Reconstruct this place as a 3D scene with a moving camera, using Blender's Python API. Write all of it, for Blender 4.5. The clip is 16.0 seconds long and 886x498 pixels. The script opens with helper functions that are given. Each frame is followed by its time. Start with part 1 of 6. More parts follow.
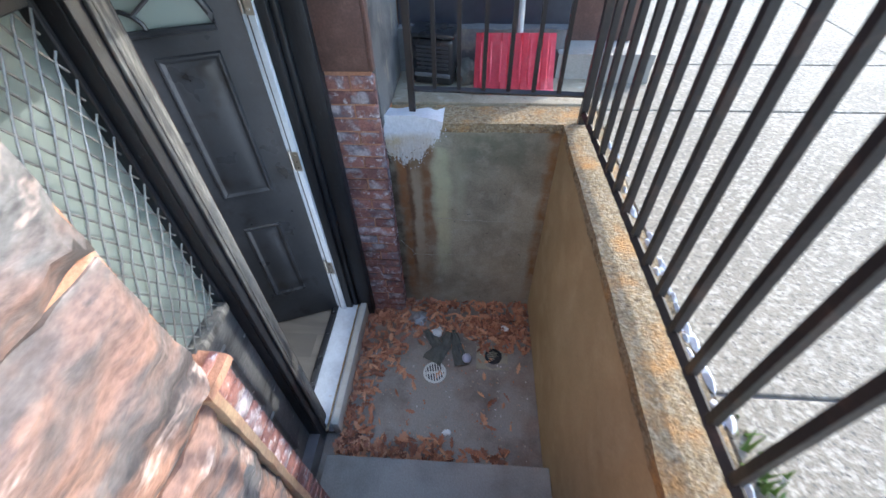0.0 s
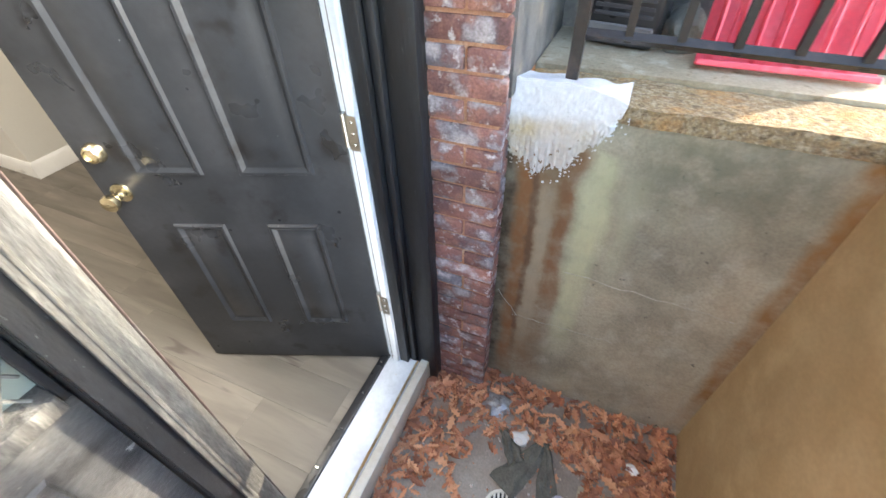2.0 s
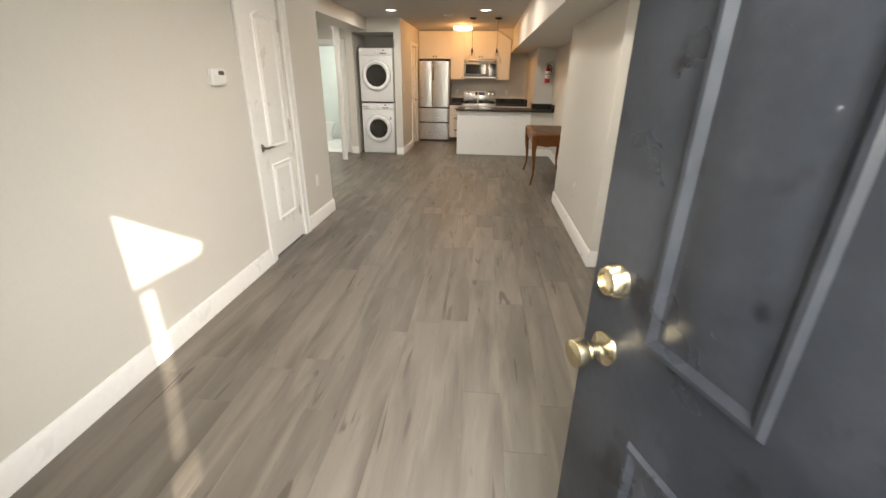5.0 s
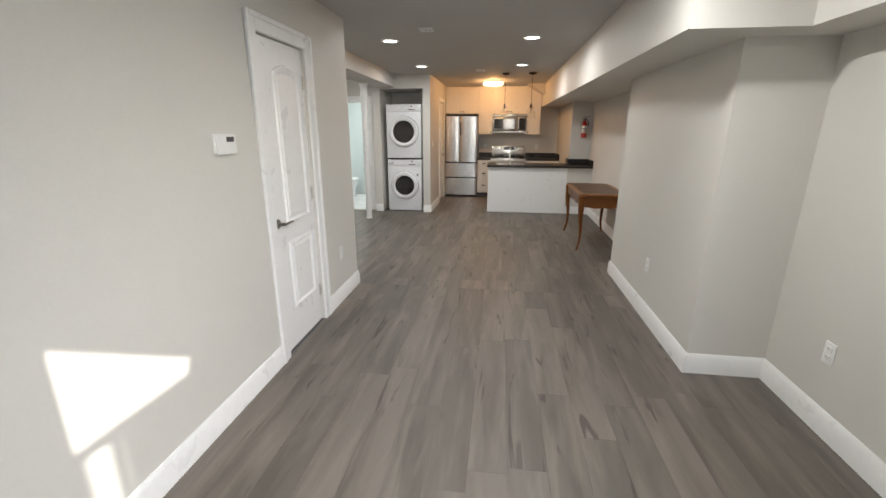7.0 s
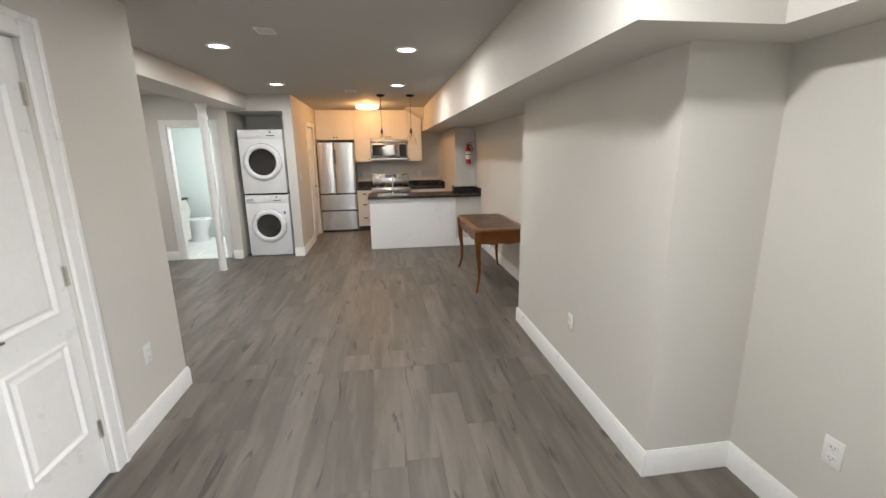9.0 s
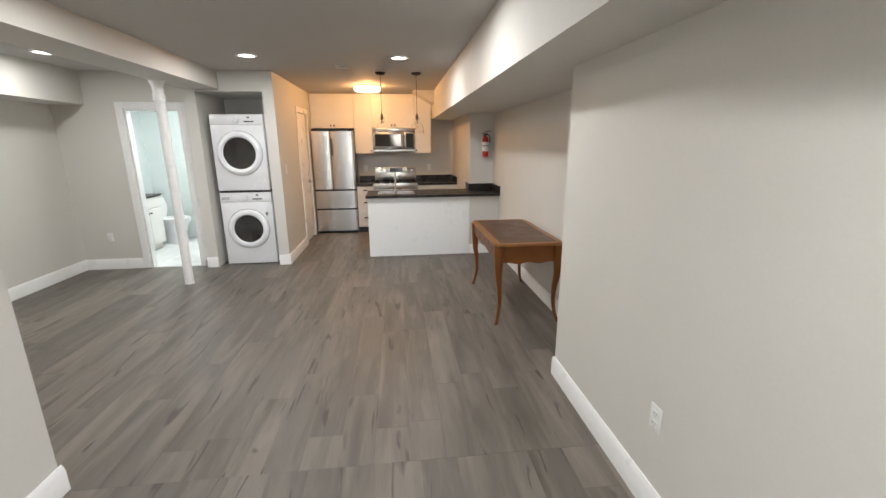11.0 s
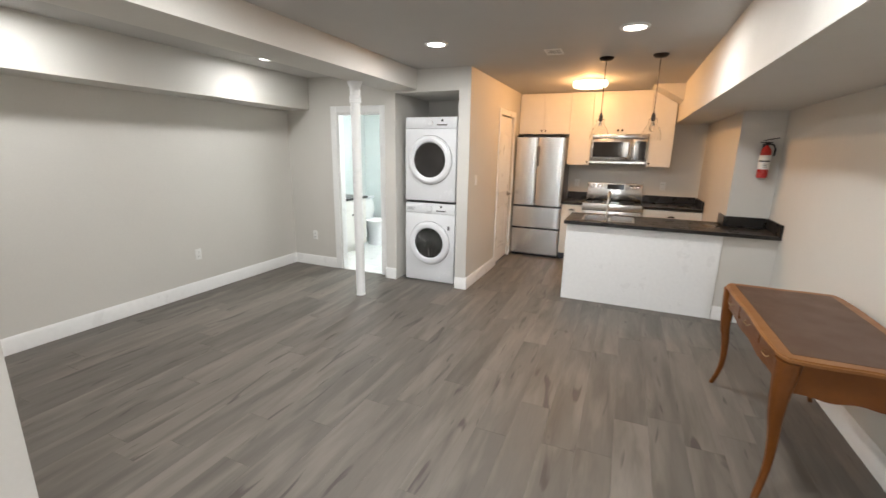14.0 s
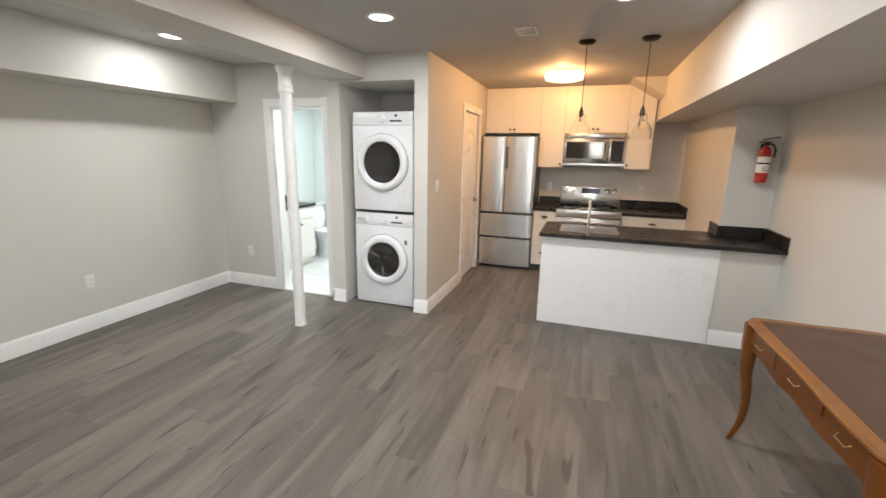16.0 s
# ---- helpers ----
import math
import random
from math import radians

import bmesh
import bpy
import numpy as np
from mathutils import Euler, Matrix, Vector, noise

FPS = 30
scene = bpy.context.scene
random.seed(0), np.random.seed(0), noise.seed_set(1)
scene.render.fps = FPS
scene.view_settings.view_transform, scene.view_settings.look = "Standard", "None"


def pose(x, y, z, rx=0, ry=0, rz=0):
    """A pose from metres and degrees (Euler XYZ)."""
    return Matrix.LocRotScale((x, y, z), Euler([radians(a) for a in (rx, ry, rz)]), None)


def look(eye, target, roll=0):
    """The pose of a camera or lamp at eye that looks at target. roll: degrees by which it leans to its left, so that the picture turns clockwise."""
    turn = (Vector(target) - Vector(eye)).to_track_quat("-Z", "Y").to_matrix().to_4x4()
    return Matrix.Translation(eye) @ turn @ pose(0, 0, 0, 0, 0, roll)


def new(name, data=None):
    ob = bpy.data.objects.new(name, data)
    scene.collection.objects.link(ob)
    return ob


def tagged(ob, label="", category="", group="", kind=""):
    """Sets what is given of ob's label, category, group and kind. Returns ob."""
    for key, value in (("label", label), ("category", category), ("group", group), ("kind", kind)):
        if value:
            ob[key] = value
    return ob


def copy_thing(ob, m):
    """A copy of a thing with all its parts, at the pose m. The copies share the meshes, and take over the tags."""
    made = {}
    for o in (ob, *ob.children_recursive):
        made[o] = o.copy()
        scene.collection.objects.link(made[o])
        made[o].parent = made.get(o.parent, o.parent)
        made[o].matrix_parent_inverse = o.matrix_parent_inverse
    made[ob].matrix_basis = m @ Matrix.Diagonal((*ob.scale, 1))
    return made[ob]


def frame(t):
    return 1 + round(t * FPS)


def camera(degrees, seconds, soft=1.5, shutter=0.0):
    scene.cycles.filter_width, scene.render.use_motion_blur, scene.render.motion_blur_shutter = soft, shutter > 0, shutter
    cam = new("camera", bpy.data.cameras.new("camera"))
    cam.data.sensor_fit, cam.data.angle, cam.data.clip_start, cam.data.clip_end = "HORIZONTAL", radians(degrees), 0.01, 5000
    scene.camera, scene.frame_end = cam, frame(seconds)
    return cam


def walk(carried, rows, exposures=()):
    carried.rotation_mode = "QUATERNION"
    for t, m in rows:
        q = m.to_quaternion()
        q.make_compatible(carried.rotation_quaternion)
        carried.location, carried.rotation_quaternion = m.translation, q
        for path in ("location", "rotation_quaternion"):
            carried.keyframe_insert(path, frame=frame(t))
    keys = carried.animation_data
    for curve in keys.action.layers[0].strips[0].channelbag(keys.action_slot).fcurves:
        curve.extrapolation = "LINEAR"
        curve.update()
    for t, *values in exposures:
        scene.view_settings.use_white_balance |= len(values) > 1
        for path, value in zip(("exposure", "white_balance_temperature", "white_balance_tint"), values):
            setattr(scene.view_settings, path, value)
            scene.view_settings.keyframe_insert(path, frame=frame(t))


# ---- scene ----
cam = camera(93.6, 16.0, shutter=0.3)
PATH = [
    (0, (0.149, 0.202, 2.253), (0.034, 1.602, 0.828), -1.5),
    (0.5, (0.082, 0.424, 2.091), (-0.09, 1.856, 0.706), -1.4),
    (1, (0.1, 0.623, 1.945), (-0.201, 2.038, 0.563), -0.8),
    (1.5, (0.043, 0.801, 1.803), (-0.376, 2.165, 0.401), -1.4),
    (2, (-0.006, 0.947, 1.713), (-0.607, 2.275, 0.344), -1.8),
    (2.5, (-0.007, 1.079, 1.572), (-0.822, 2.361, 0.271), -0.9),
    (3, (-0.073, 1.159, 1.45), (-1.134, 2.335, 0.229), -1.2),
    (3.5, (-0.197, 1.206, 1.385), (-1.600, 2.204, 0.366), -0.9),
    (4, (-0.371, 1.285, 1.388), (-2.045, 1.870, 0.452), -0.1),
    (4.5, (-0.560, 1.317, 1.402), (-2.366, 1.477, 0.557), 0.9),
    (5, (-0.712, 1.295, 1.431), (-2.551, 1.129, 0.664), 0.7),
    (7.3, (-1.507, 0.966, 1.503), (-3.425, 0.746, 0.98), 0.5),
    (7.5, (-1.577, 0.962, 1.515), (-3.513, 0.87, 1.025), 0.4),
    (8, (-1.8, 0.973, 1.536), (-3.749, 1.099, 1.106), 0.4),
    (8.5, (-2.059, 1.009, 1.537), (-3.998, 1.239, 1.108), -0.1),
    (9, (-2.355, 1.02, 1.541), (-4.283, 1.289, 1.086), -0.8),
    (9.2, (-2.458, 1.035, 1.535), (-4.386, 1.291, 1.068), -1.0),
    (11.5, (-3.669, 1.234, 1.523), (-5.597, 1.422, 1.028), -0.1),
    (12, (-3.916, 1.285, 1.513), (-5.85, 1.411, 1.02), 0.1),
    (12.5, (-4.167, 1.318, 1.521), (-6.106, 1.326, 1.028), 0.3),
    (13, (-4.359, 1.328, 1.512), (-6.291, 1.179, 1.016), 0.4),
    (13.5, (-4.51, 1.324, 1.528), (-6.389, 0.826, 1.056), 0.9),
    (14, (-4.634, 1.301, 1.533), (-6.422, 0.532, 1.073), 1.0),
    (14.5, (-4.74, 1.226, 1.537), (-6.469, 0.327, 1.084), 0.4),
    (15, (-4.887, 1.114, 1.54), (-6.616, 0.212, 1.097), -0.2),
    (15.5, (-5.094, 1.085, 1.536), (-6.869, 0.281, 1.086), 0.1),
    (16, (-5.324, 1.124, 1.535), (-7.168, 0.497, 1.081), 1.0),
]
EXPOSURES = [(0.0, 2.68, 6000, 10), (0.5, 2.82, 6200, 10), (1.0, 3.2, 7200, 14), (1.5, 3.62, 7400, 10), (2.0, 3.84, 7400, 10), (3.0, 4.08, 7200, 10), (3.5, 4.04, 7400, 10), (4.0, 3.9, 7600, 10), (5.0, 3.55, 7200, 10), (7.3, 3.38, 6300, 10), (9.0, 3.58, 6300, 10), (11.5, 3.80, 6200, 10), (16.0, 3.92, 6200, 10)]
walk(cam, [(t, look(eye, target, roll)) for t, eye, target, roll in PATH], EXPOSURES)

# ---- world, sun and lamps ----
SUN_WAY = Vector((-1.0, -0.87, -0.635)).normalized()
world = bpy.data.worlds.new("sky")
scene.world = world
world.use_nodes = True
wt = world.node_tree
sky = wt.nodes.new("ShaderNodeTexSky")
sky.sky_type, sky.sun_disc = "NISHITA", False
sky.sun_elevation = math.asin(-SUN_WAY.z)
sky.sun_rotation = math.atan2(-SUN_WAY.x, -SUN_WAY.y)
wt.links.new(sky.outputs[0], wt.nodes["Background"].inputs[0])
wt.nodes["Background"].inputs[1].default_value = 0.15
sun = new("sun", bpy.data.lights.new("sun", "SUN"))
sun.data.energy, sun.data.angle, sun.data.color = 0.88, radians(0.5), (1.0, 0.94, 0.84)
sun.matrix_world = look((6, 6, 6), Vector((6, 6, 6)) + SUN_WAY)


def disk_lamp(x, y, z, watts, size, colour):
    lamp = new("lamp", bpy.data.lights.new("lamp", "AREA"))
    lamp.data.shape, lamp.data.size, lamp.data.energy, lamp.data.color = "DISK", size, watts, colour
    lamp.location = (x, y, z)
    return lamp


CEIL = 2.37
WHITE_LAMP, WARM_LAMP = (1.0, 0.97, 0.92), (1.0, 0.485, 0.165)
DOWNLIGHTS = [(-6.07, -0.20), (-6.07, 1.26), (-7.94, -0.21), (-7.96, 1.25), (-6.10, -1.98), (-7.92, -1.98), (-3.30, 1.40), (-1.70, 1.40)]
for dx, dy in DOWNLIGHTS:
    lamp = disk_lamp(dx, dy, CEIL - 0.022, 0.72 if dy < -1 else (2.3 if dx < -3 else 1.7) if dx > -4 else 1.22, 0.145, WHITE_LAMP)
warm = new("lamp", bpy.data.lights.new("lamp", "POINT"))
warm.data.energy, warm.data.color, warm.data.shadow_soft_size = 2.9, WARM_LAMP, 0.04
warm.location = (-10.1, 0.80, CEIL - 0.06)
disk_lamp(-9.75, -1.75, CEIL - 0.05, 2.6, 0.3, (0.95, 1.0, 0.985))
# daylight through the open entrance
day = new("doorway_daylight", bpy.data.lights.new("doorway_daylight", "AREA"))
day.data.shape, day.data.size, day.data.size_y, day.data.energy, day.data.color = "RECTANGLE", 0.64, 1.8, 1.0, (0.84, 0.92, 1.0)
day.matrix_world = look((-0.62, 1.44, 1.05), (-1.62, 1.42, 0.98))
high = new("doorway_skylight", bpy.data.lights.new("doorway_skylight", "AREA"))
high.data.shape, high.data.size, high.data.size_y, high.data.energy, high.data.color = "RECTANGLE", 0.6, 0.6, 1.9, (0.95, 0.97, 1.0)
high.data.spread = radians(95)
high.matrix_world = look((-0.72, 1.40, 1.68), (-1.52, 1.14, 0.95))

# ---- materials ----


def mat(name, colour, rough=0.5, metal=0.0, spots=None, fine=None, bump=0.0, bump_scale=80.0, stretch=(1, 1, 1), spec=0.5, extra=None, own=False):
    """A procedural surface: base colour, a coarse stain (spots: colour, scale, from, to), a fine grain (fine: amount, scale), and relief."""
    m = bpy.data.materials.new(name)
    m.use_nodes = True
    nt = m.node_tree
    bs = nt.nodes["Principled BSDF"]
    bs.inputs["Roughness"].default_value, bs.inputs["Metallic"].default_value = rough, metal
    bs.inputs["Specular IOR Level"].default_value = spec
    tc = nt.nodes.new("ShaderNodeTexCoord")
    mp = nt.nodes.new("ShaderNodeMapping")
    mp.inputs["Scale"].default_value = stretch
    nt.links.new(tc.outputs["Object"], mp.inputs[0])
    vec = mp.outputs[0]
    if own:  # every piece takes its own stretch of the pattern
        oi, va = nt.nodes.new("ShaderNodeObjectInfo"), nt.nodes.new("ShaderNodeVectorMath")
        sc = nt.nodes.new("ShaderNodeMath")
        sc.operation, sc.inputs[1].default_value = "MULTIPLY", 60.0
        nt.links.new(oi.outputs["Random"], sc.inputs[0])
        nt.links.new(vec, va.inputs[0])
        nt.links.new(sc.outputs[0], va.inputs[1])
        vec = va.outputs[0]
    rgb = nt.nodes.new("ShaderNodeRGB")
    rgb.outputs[0].default_value = (*colour, 1)
    out = rgb.outputs[0]

    def noise_of(scale, detail=4, rough_=0.6):
        n = nt.nodes.new("ShaderNodeTexNoise")
        n.inputs["Scale"].default_value, n.inputs["Detail"].default_value, n.inputs["Roughness"].default_value = scale, detail, rough_
        nt.links.new(vec, n.inputs["Vector"])
        return n.outputs["Fac"]

    def mixed(a, b, fac, kind="MIX"):
        x = nt.nodes.new("ShaderNodeMix")
        x.data_type, x.blend_type = "RGBA", kind
        for sock, v in ((x.inputs[6], a), (x.inputs[7], b), (x.inputs[0], fac)):
            if isinstance(v, (tuple, float, int)):
                sock.default_value = (*v, 1) if isinstance(v, tuple) and len(v) == 3 else v
            else:
                nt.links.new(v, sock)
        return x.outputs[2]

    def ranged(v, a, b, c=0.0, d=1.0):
        r = nt.nodes.new("ShaderNodeMapRange")
        for k, val in zip((1, 2, 3, 4), (a, b, c, d)):
            r.inputs[k].default_value = val
        nt.links.new(v, r.inputs[0])
        return r.outputs[0]

    for colour2, scale, lo, hi in spots or ():
        out = mixed(out, colour2, ranged(noise_of(scale), lo, hi))
    if fine:
        g = ranged(noise_of(fine[1], 2), 0.3, 0.7, 1 - fine[0], 1 + fine[0])
        cr = nt.nodes.new("ShaderNodeCombineColor")
        for k in range(3):
            nt.links.new(g, cr.inputs[k])
        out = mixed(out, cr.outputs[0], 1.0, "MULTIPLY")
    if extra:
        out = extra(nt, out, noise_of, mixed, ranged, tc)
    nt.links.new(out, bs.inputs["Base Color"])
    if bump:
        b = nt.nodes.new("ShaderNodeBump")
        b.inputs["Strength"].default_value, b.inputs["Distance"].default_value = bump, 0.01
        nt.links.new(noise_of(bump_scale, 5), b.inputs["Height"])
        nt.links.new(b.outputs[0], bs.inputs["Normal"])
        m["bumped"] = 1
    if rough > 0.15 and not metal:
        nt.links.new(ranged(noise_of(6.0, 3), 0.3, 0.7, max(0.05, rough - 0.07), min(1, rough + 0.07)), bs.inputs["Roughness"])
    return m


def tint_by_object(low, high):
    """Each piece gets its own shade between two factors."""
    def f(nt, out, noise_of, mixed, ranged, tc):
        oi = nt.nodes.new("ShaderNodeObjectInfo")
        r = ranged(oi.outputs["Random"], 0, 1, low, high)
        cr = nt.nodes.new("ShaderNodeCombineColor")
        for k in range(3):
            nt.links.new(r, cr.inputs[k])
        return mixed(out, cr.outputs[0], 1.0, "MULTIPLY")
    return f


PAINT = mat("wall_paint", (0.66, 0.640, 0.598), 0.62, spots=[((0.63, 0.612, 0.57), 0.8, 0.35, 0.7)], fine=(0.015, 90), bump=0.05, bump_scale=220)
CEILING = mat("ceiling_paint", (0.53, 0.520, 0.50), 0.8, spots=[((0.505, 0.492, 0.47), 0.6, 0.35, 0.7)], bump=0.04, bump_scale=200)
TRIM = mat("white_trim_paint", (0.86, 0.86, 0.85), 0.32, fine=(0.02, 30), bump=0.02, bump_scale=60)
WHITE = mat("white_enamel", (0.80, 0.81, 0.83), 0.22, fine=(0.012, 8))
CAB = mat("white_cabinet_paint", (0.82, 0.80, 0.75), 0.35, fine=(0.015, 12))
PLASTIC = mat("white_plastic", (0.80, 0.80, 0.78), 0.35, fine=(0.01, 40))
BLACKP = mat("black_plastic", (0.02, 0.02, 0.022), 0.3, fine=(0.1, 60))
DARKGLASS = mat("dark_glass", (0.022, 0.022, 0.024), 0.06, fine=(0.1, 3))
GRANITE = mat("black_granite", (0.019, 0.0165, 0.0148), 0.30, spec=0.35, spots=[((0.036, 0.033, 0.030), 190, 0.60, 0.72)], fine=(0.2, 140))
CHROME = mat("chrome", (0.75, 0.74, 0.72), 0.12, 1.0, fine=(0.03, 20))
DARKNICKEL = mat("dark_nickel", (0.30, 0.28, 0.26), 0.28, 1.0, fine=(0.05, 30))
NICKEL = mat("satin_nickel", (0.55, 0.53, 0.49), 0.3, 1.0, fine=(0.05, 30))
BRASS = mat("worn_brass", (0.72, 0.62, 0.42), 0.22, 1.0, spots=[((0.45, 0.38, 0.25), 40, 0.5, 0.75)])
BRONZE = mat("dark_bronze", (0.035, 0.025, 0.02), 0.4, 0.6, fine=(0.2, 40))
STEEL = mat("brushed_steel", (0.66, 0.66, 0.655), 0.27, 1.0, fine=(0.10, 14), stretch=(1, 9, 0.12))
STEEL_H = mat("brushed_steel_level", (0.72, 0.71, 0.70), 0.28, 1.0, fine=(0.08, 30), stretch=(60, 1, 1))
STEEL_P = mat("polished_steel", (0.64, 0.63, 0.61), 0.20, 1.0, fine=(0.05, 30), stretch=(60, 1, 1))
LINER = mat("grey_liner", (0.13, 0.13, 0.135), 0.4, fine=(0.1, 20))
DARKGREY = mat("dark_grey_plastic", (0.05, 0.05, 0.055), 0.35, fine=(0.1, 20))
BATHWALL = mat("bathroom_paint", (0.60, 0.645, 0.63), 0.45, spots=[((0.57, 0.615, 0.60), 1.0, 0.35, 0.7)])
TILE = mat("white_floor_tile", (0.74, 0.75, 0.73), 0.2, spots=[((0.62, 0.63, 0.62), 5, 0.5, 0.8)], extra=tint_by_object(0.93, 1.05))
RED = mat("red_enamel", (0.42, 0.022, 0.018), 0.28, fine=(0.05, 20))
DESKWOOD = mat("cherry_wood", (0.165, 0.054, 0.008), 0.38, spec=0.35, spots=[((0.130, 0.041, 0.006), 1.6, 0.38, 0.7)], fine=(0.05, 22), stretch=(1, 3, 3), bump=0.01, bump_scale=40)
DESKEDGE = mat("cherry_wood_edge", (0.27, 0.115, 0.032), 0.34, spots=[((0.225, 0.090, 0.022), 2, 0.4, 0.7)], fine=(0.05, 26), stretch=(2, 2, 2), bump=0.01)
LEATHER = mat("brown_leather_top", (0.085, 0.045, 0.028), 0.45, spots=[((0.10, 0.056, 0.036), 3, 0.4, 0.75)], fine=(0.12, 160), bump=0.06, bump_scale=300)


def plank_shade(nt, out, noise_of, mixed, ranged, tc):
    oi = nt.nodes.new("ShaderNodeObjectInfo")
    off = nt.nodes.new("ShaderNodeVectorMath")
    off.operation = "MULTIPLY_ADD"
    comb = nt.nodes.new("ShaderNodeCombineXYZ")
    for k in range(3):
        nt.links.new(oi.outputs["Random"], comb.inputs[k])
    nt.links.new(comb.outputs[0], off.inputs[0])
    off.inputs[1].default_value = (37, 91, 13)
    nt.links.new(tc.outputs["Object"], off.inputs[2])
    mp = nt.nodes.new("ShaderNodeMapping")
    mp.inputs["Scale"].default_value = (0.8, 6, 1)
    nt.links.new(off.outputs[0], mp.inputs[0])

    def grain(scale, detail, dist=0.0):
        n = nt.nodes.new("ShaderNodeTexNoise")
        n.inputs["Scale"].default_value, n.inputs["Detail"].default_value, n.inputs["Distortion"].default_value = scale, detail, dist
        nt.links.new(mp.outputs[0], n.inputs["Vector"])
        return n.outputs["Fac"]

    ramp = nt.nodes.new("ShaderNodeValToRGB")
    cs = [(0.0, (0.117, 0.104, 0.089)), (0.3, (0.128, 0.1135, 0.097)), (0.55, (0.141, 0.124, 0.1055)), (0.8, (0.159, 0.139, 0.1175)), (1.0, (0.182, 0.160, 0.135))]
    ramp.color_ramp.elements[0].position, ramp.color_ramp.elements[0].color = cs[0][0], (*cs[0][1], 1)
    ramp.color_ramp.elements[1].position, ramp.color_ramp.elements[1].color = cs[-1][0], (*cs[-1][1], 1)
    for p, c in cs[1:-1]:
        ramp.color_ramp.elements.new(p).color = (*c, 1)
    nt.links.new(oi.outputs["Random"], ramp.inputs[0])
    out = mixed(ramp.outputs[0], (0.080, 0.070, 0.057), ranged(grain(1.4, 4, 0.5), 0.45, 0.72, 0.0, 0.85))
    out = mixed(out, (0.242, 0.212, 0.178), ranged(grain(1.7, 3, 0.4), 0.50, 0.78, 0.0, 0.6))
    out = mixed(out, (0.05, 0.04, 0.034), ranged(grain(2.3, 2, 1.0), 0.645, 0.71, 0.0, 0.75))
    return mixed(out, (0.09, 0.075, 0.065), ranged(grain(16, 3), 0.5, 0.8, 0.0, 0.22))


PLANK = mat("grey_oak_vinyl_plank", (0.14, 0.12, 0.1), 0.47, extra=plank_shade, spec=0.4, bump=0.03, bump_scale=40, stretch=(1, 14, 1))


def glow(name, colour, strength):
    m = bpy.data.materials.new(name)
    m.use_nodes = True
    bs = m.node_tree.nodes["Principled BSDF"]
    bs.inputs["Base Color"].default_value = (0.8, 0.8, 0.8, 1)
    bs.inputs["Emission Color"].default_value, bs.inputs["Emission Strength"].default_value = (*colour, 1), strength
    return m


LED = glow("lit_diffuser", (1.0, 0.95, 0.88), 0.8)
DOME = glow("lit_warm_diffuser", (1.0, 0.76, 0.42), 0.28)


def clear_glass(name, tint=(1, 1, 1), rough=0.0):
    m = bpy.data.materials.new(name)
    m.use_nodes = True
    bs = m.node_tree.nodes["Principled BSDF"]
    bs.inputs["Base Color"].default_value = (*tint, 1)
    bs.inputs["Roughness"].default_value, bs.inputs["Transmission Weight"].default_value, bs.inputs["IOR"].default_value = rough, 1.0, 1.45
    return m


GLASS = clear_glass("clear_glass")
GLASS.node_tree.nodes["Principled BSDF"].inputs["IOR"].default_value = 1.18

# ---- building helpers ----


def box(bm, x0, y0, z0, x1, y1, z1, bevel=0.0, seg=2):
    vs = bmesh.ops.create_cube(bm, size=1.0)["verts"]
    c, s = Vector(((x0 + x1) / 2, (y0 + y1) / 2, (z0 + z1) / 2)), (abs(x1 - x0), abs(y1 - y0), abs(z1 - z0))
    for v in vs:
        v.co = Vector((v.co.x * s[0], v.co.y * s[1], v.co.z * s[2])) + c
    if bevel:
        es = list({e for v in vs for e in v.link_edges})
        bmesh.ops.bevel(bm, geom=es, offset=bevel, segments=seg, affect="EDGES", profile=0.5)
    return bm


def boxes(*rows, bevel=0.0, seg=2):
    bm = bmesh.new()
    for r in rows:
        box(bm, *r, bevel=bevel, seg=seg)
    return bm


def lathe(profile, centre=(0, 0, 0), axis="Z", seg=24, bm=None):
    """Turns a profile of (radius, height) round an axis."""
    bm = bm or bmesh.new()
    rings = []
    for r, h in profile:
        ring = []
        for k in range(seg):
            a = 2 * math.pi * k / seg
            p = Vector((r * math.cos(a), r * math.sin(a), h))
            if axis == "X":
                p = Vector((p.z, p.x, p.y))
            elif axis == "Y":
                p = Vector((p.x, p.z, p.y))
            ring.append(bm.verts.new(p + Vector(centre)))
        rings.append(ring)
    for a, b in zip(rings, rings[1:]):
        for k in range(seg):
            bm.faces.new((a[k], a[(k + 1) % seg], b[(k + 1) % seg], b[k]))
    for ring in (rings[0], rings[-1]):
        if profile[0 if ring is rings[0] else -1][0] > 1e-5:
            bm.faces.new(ring)
    bmesh.ops.remove_doubles(bm, verts=bm.verts, dist=1e-6)
    bmesh.ops.recalc_face_normals(bm, faces=bm.faces)
    return bm


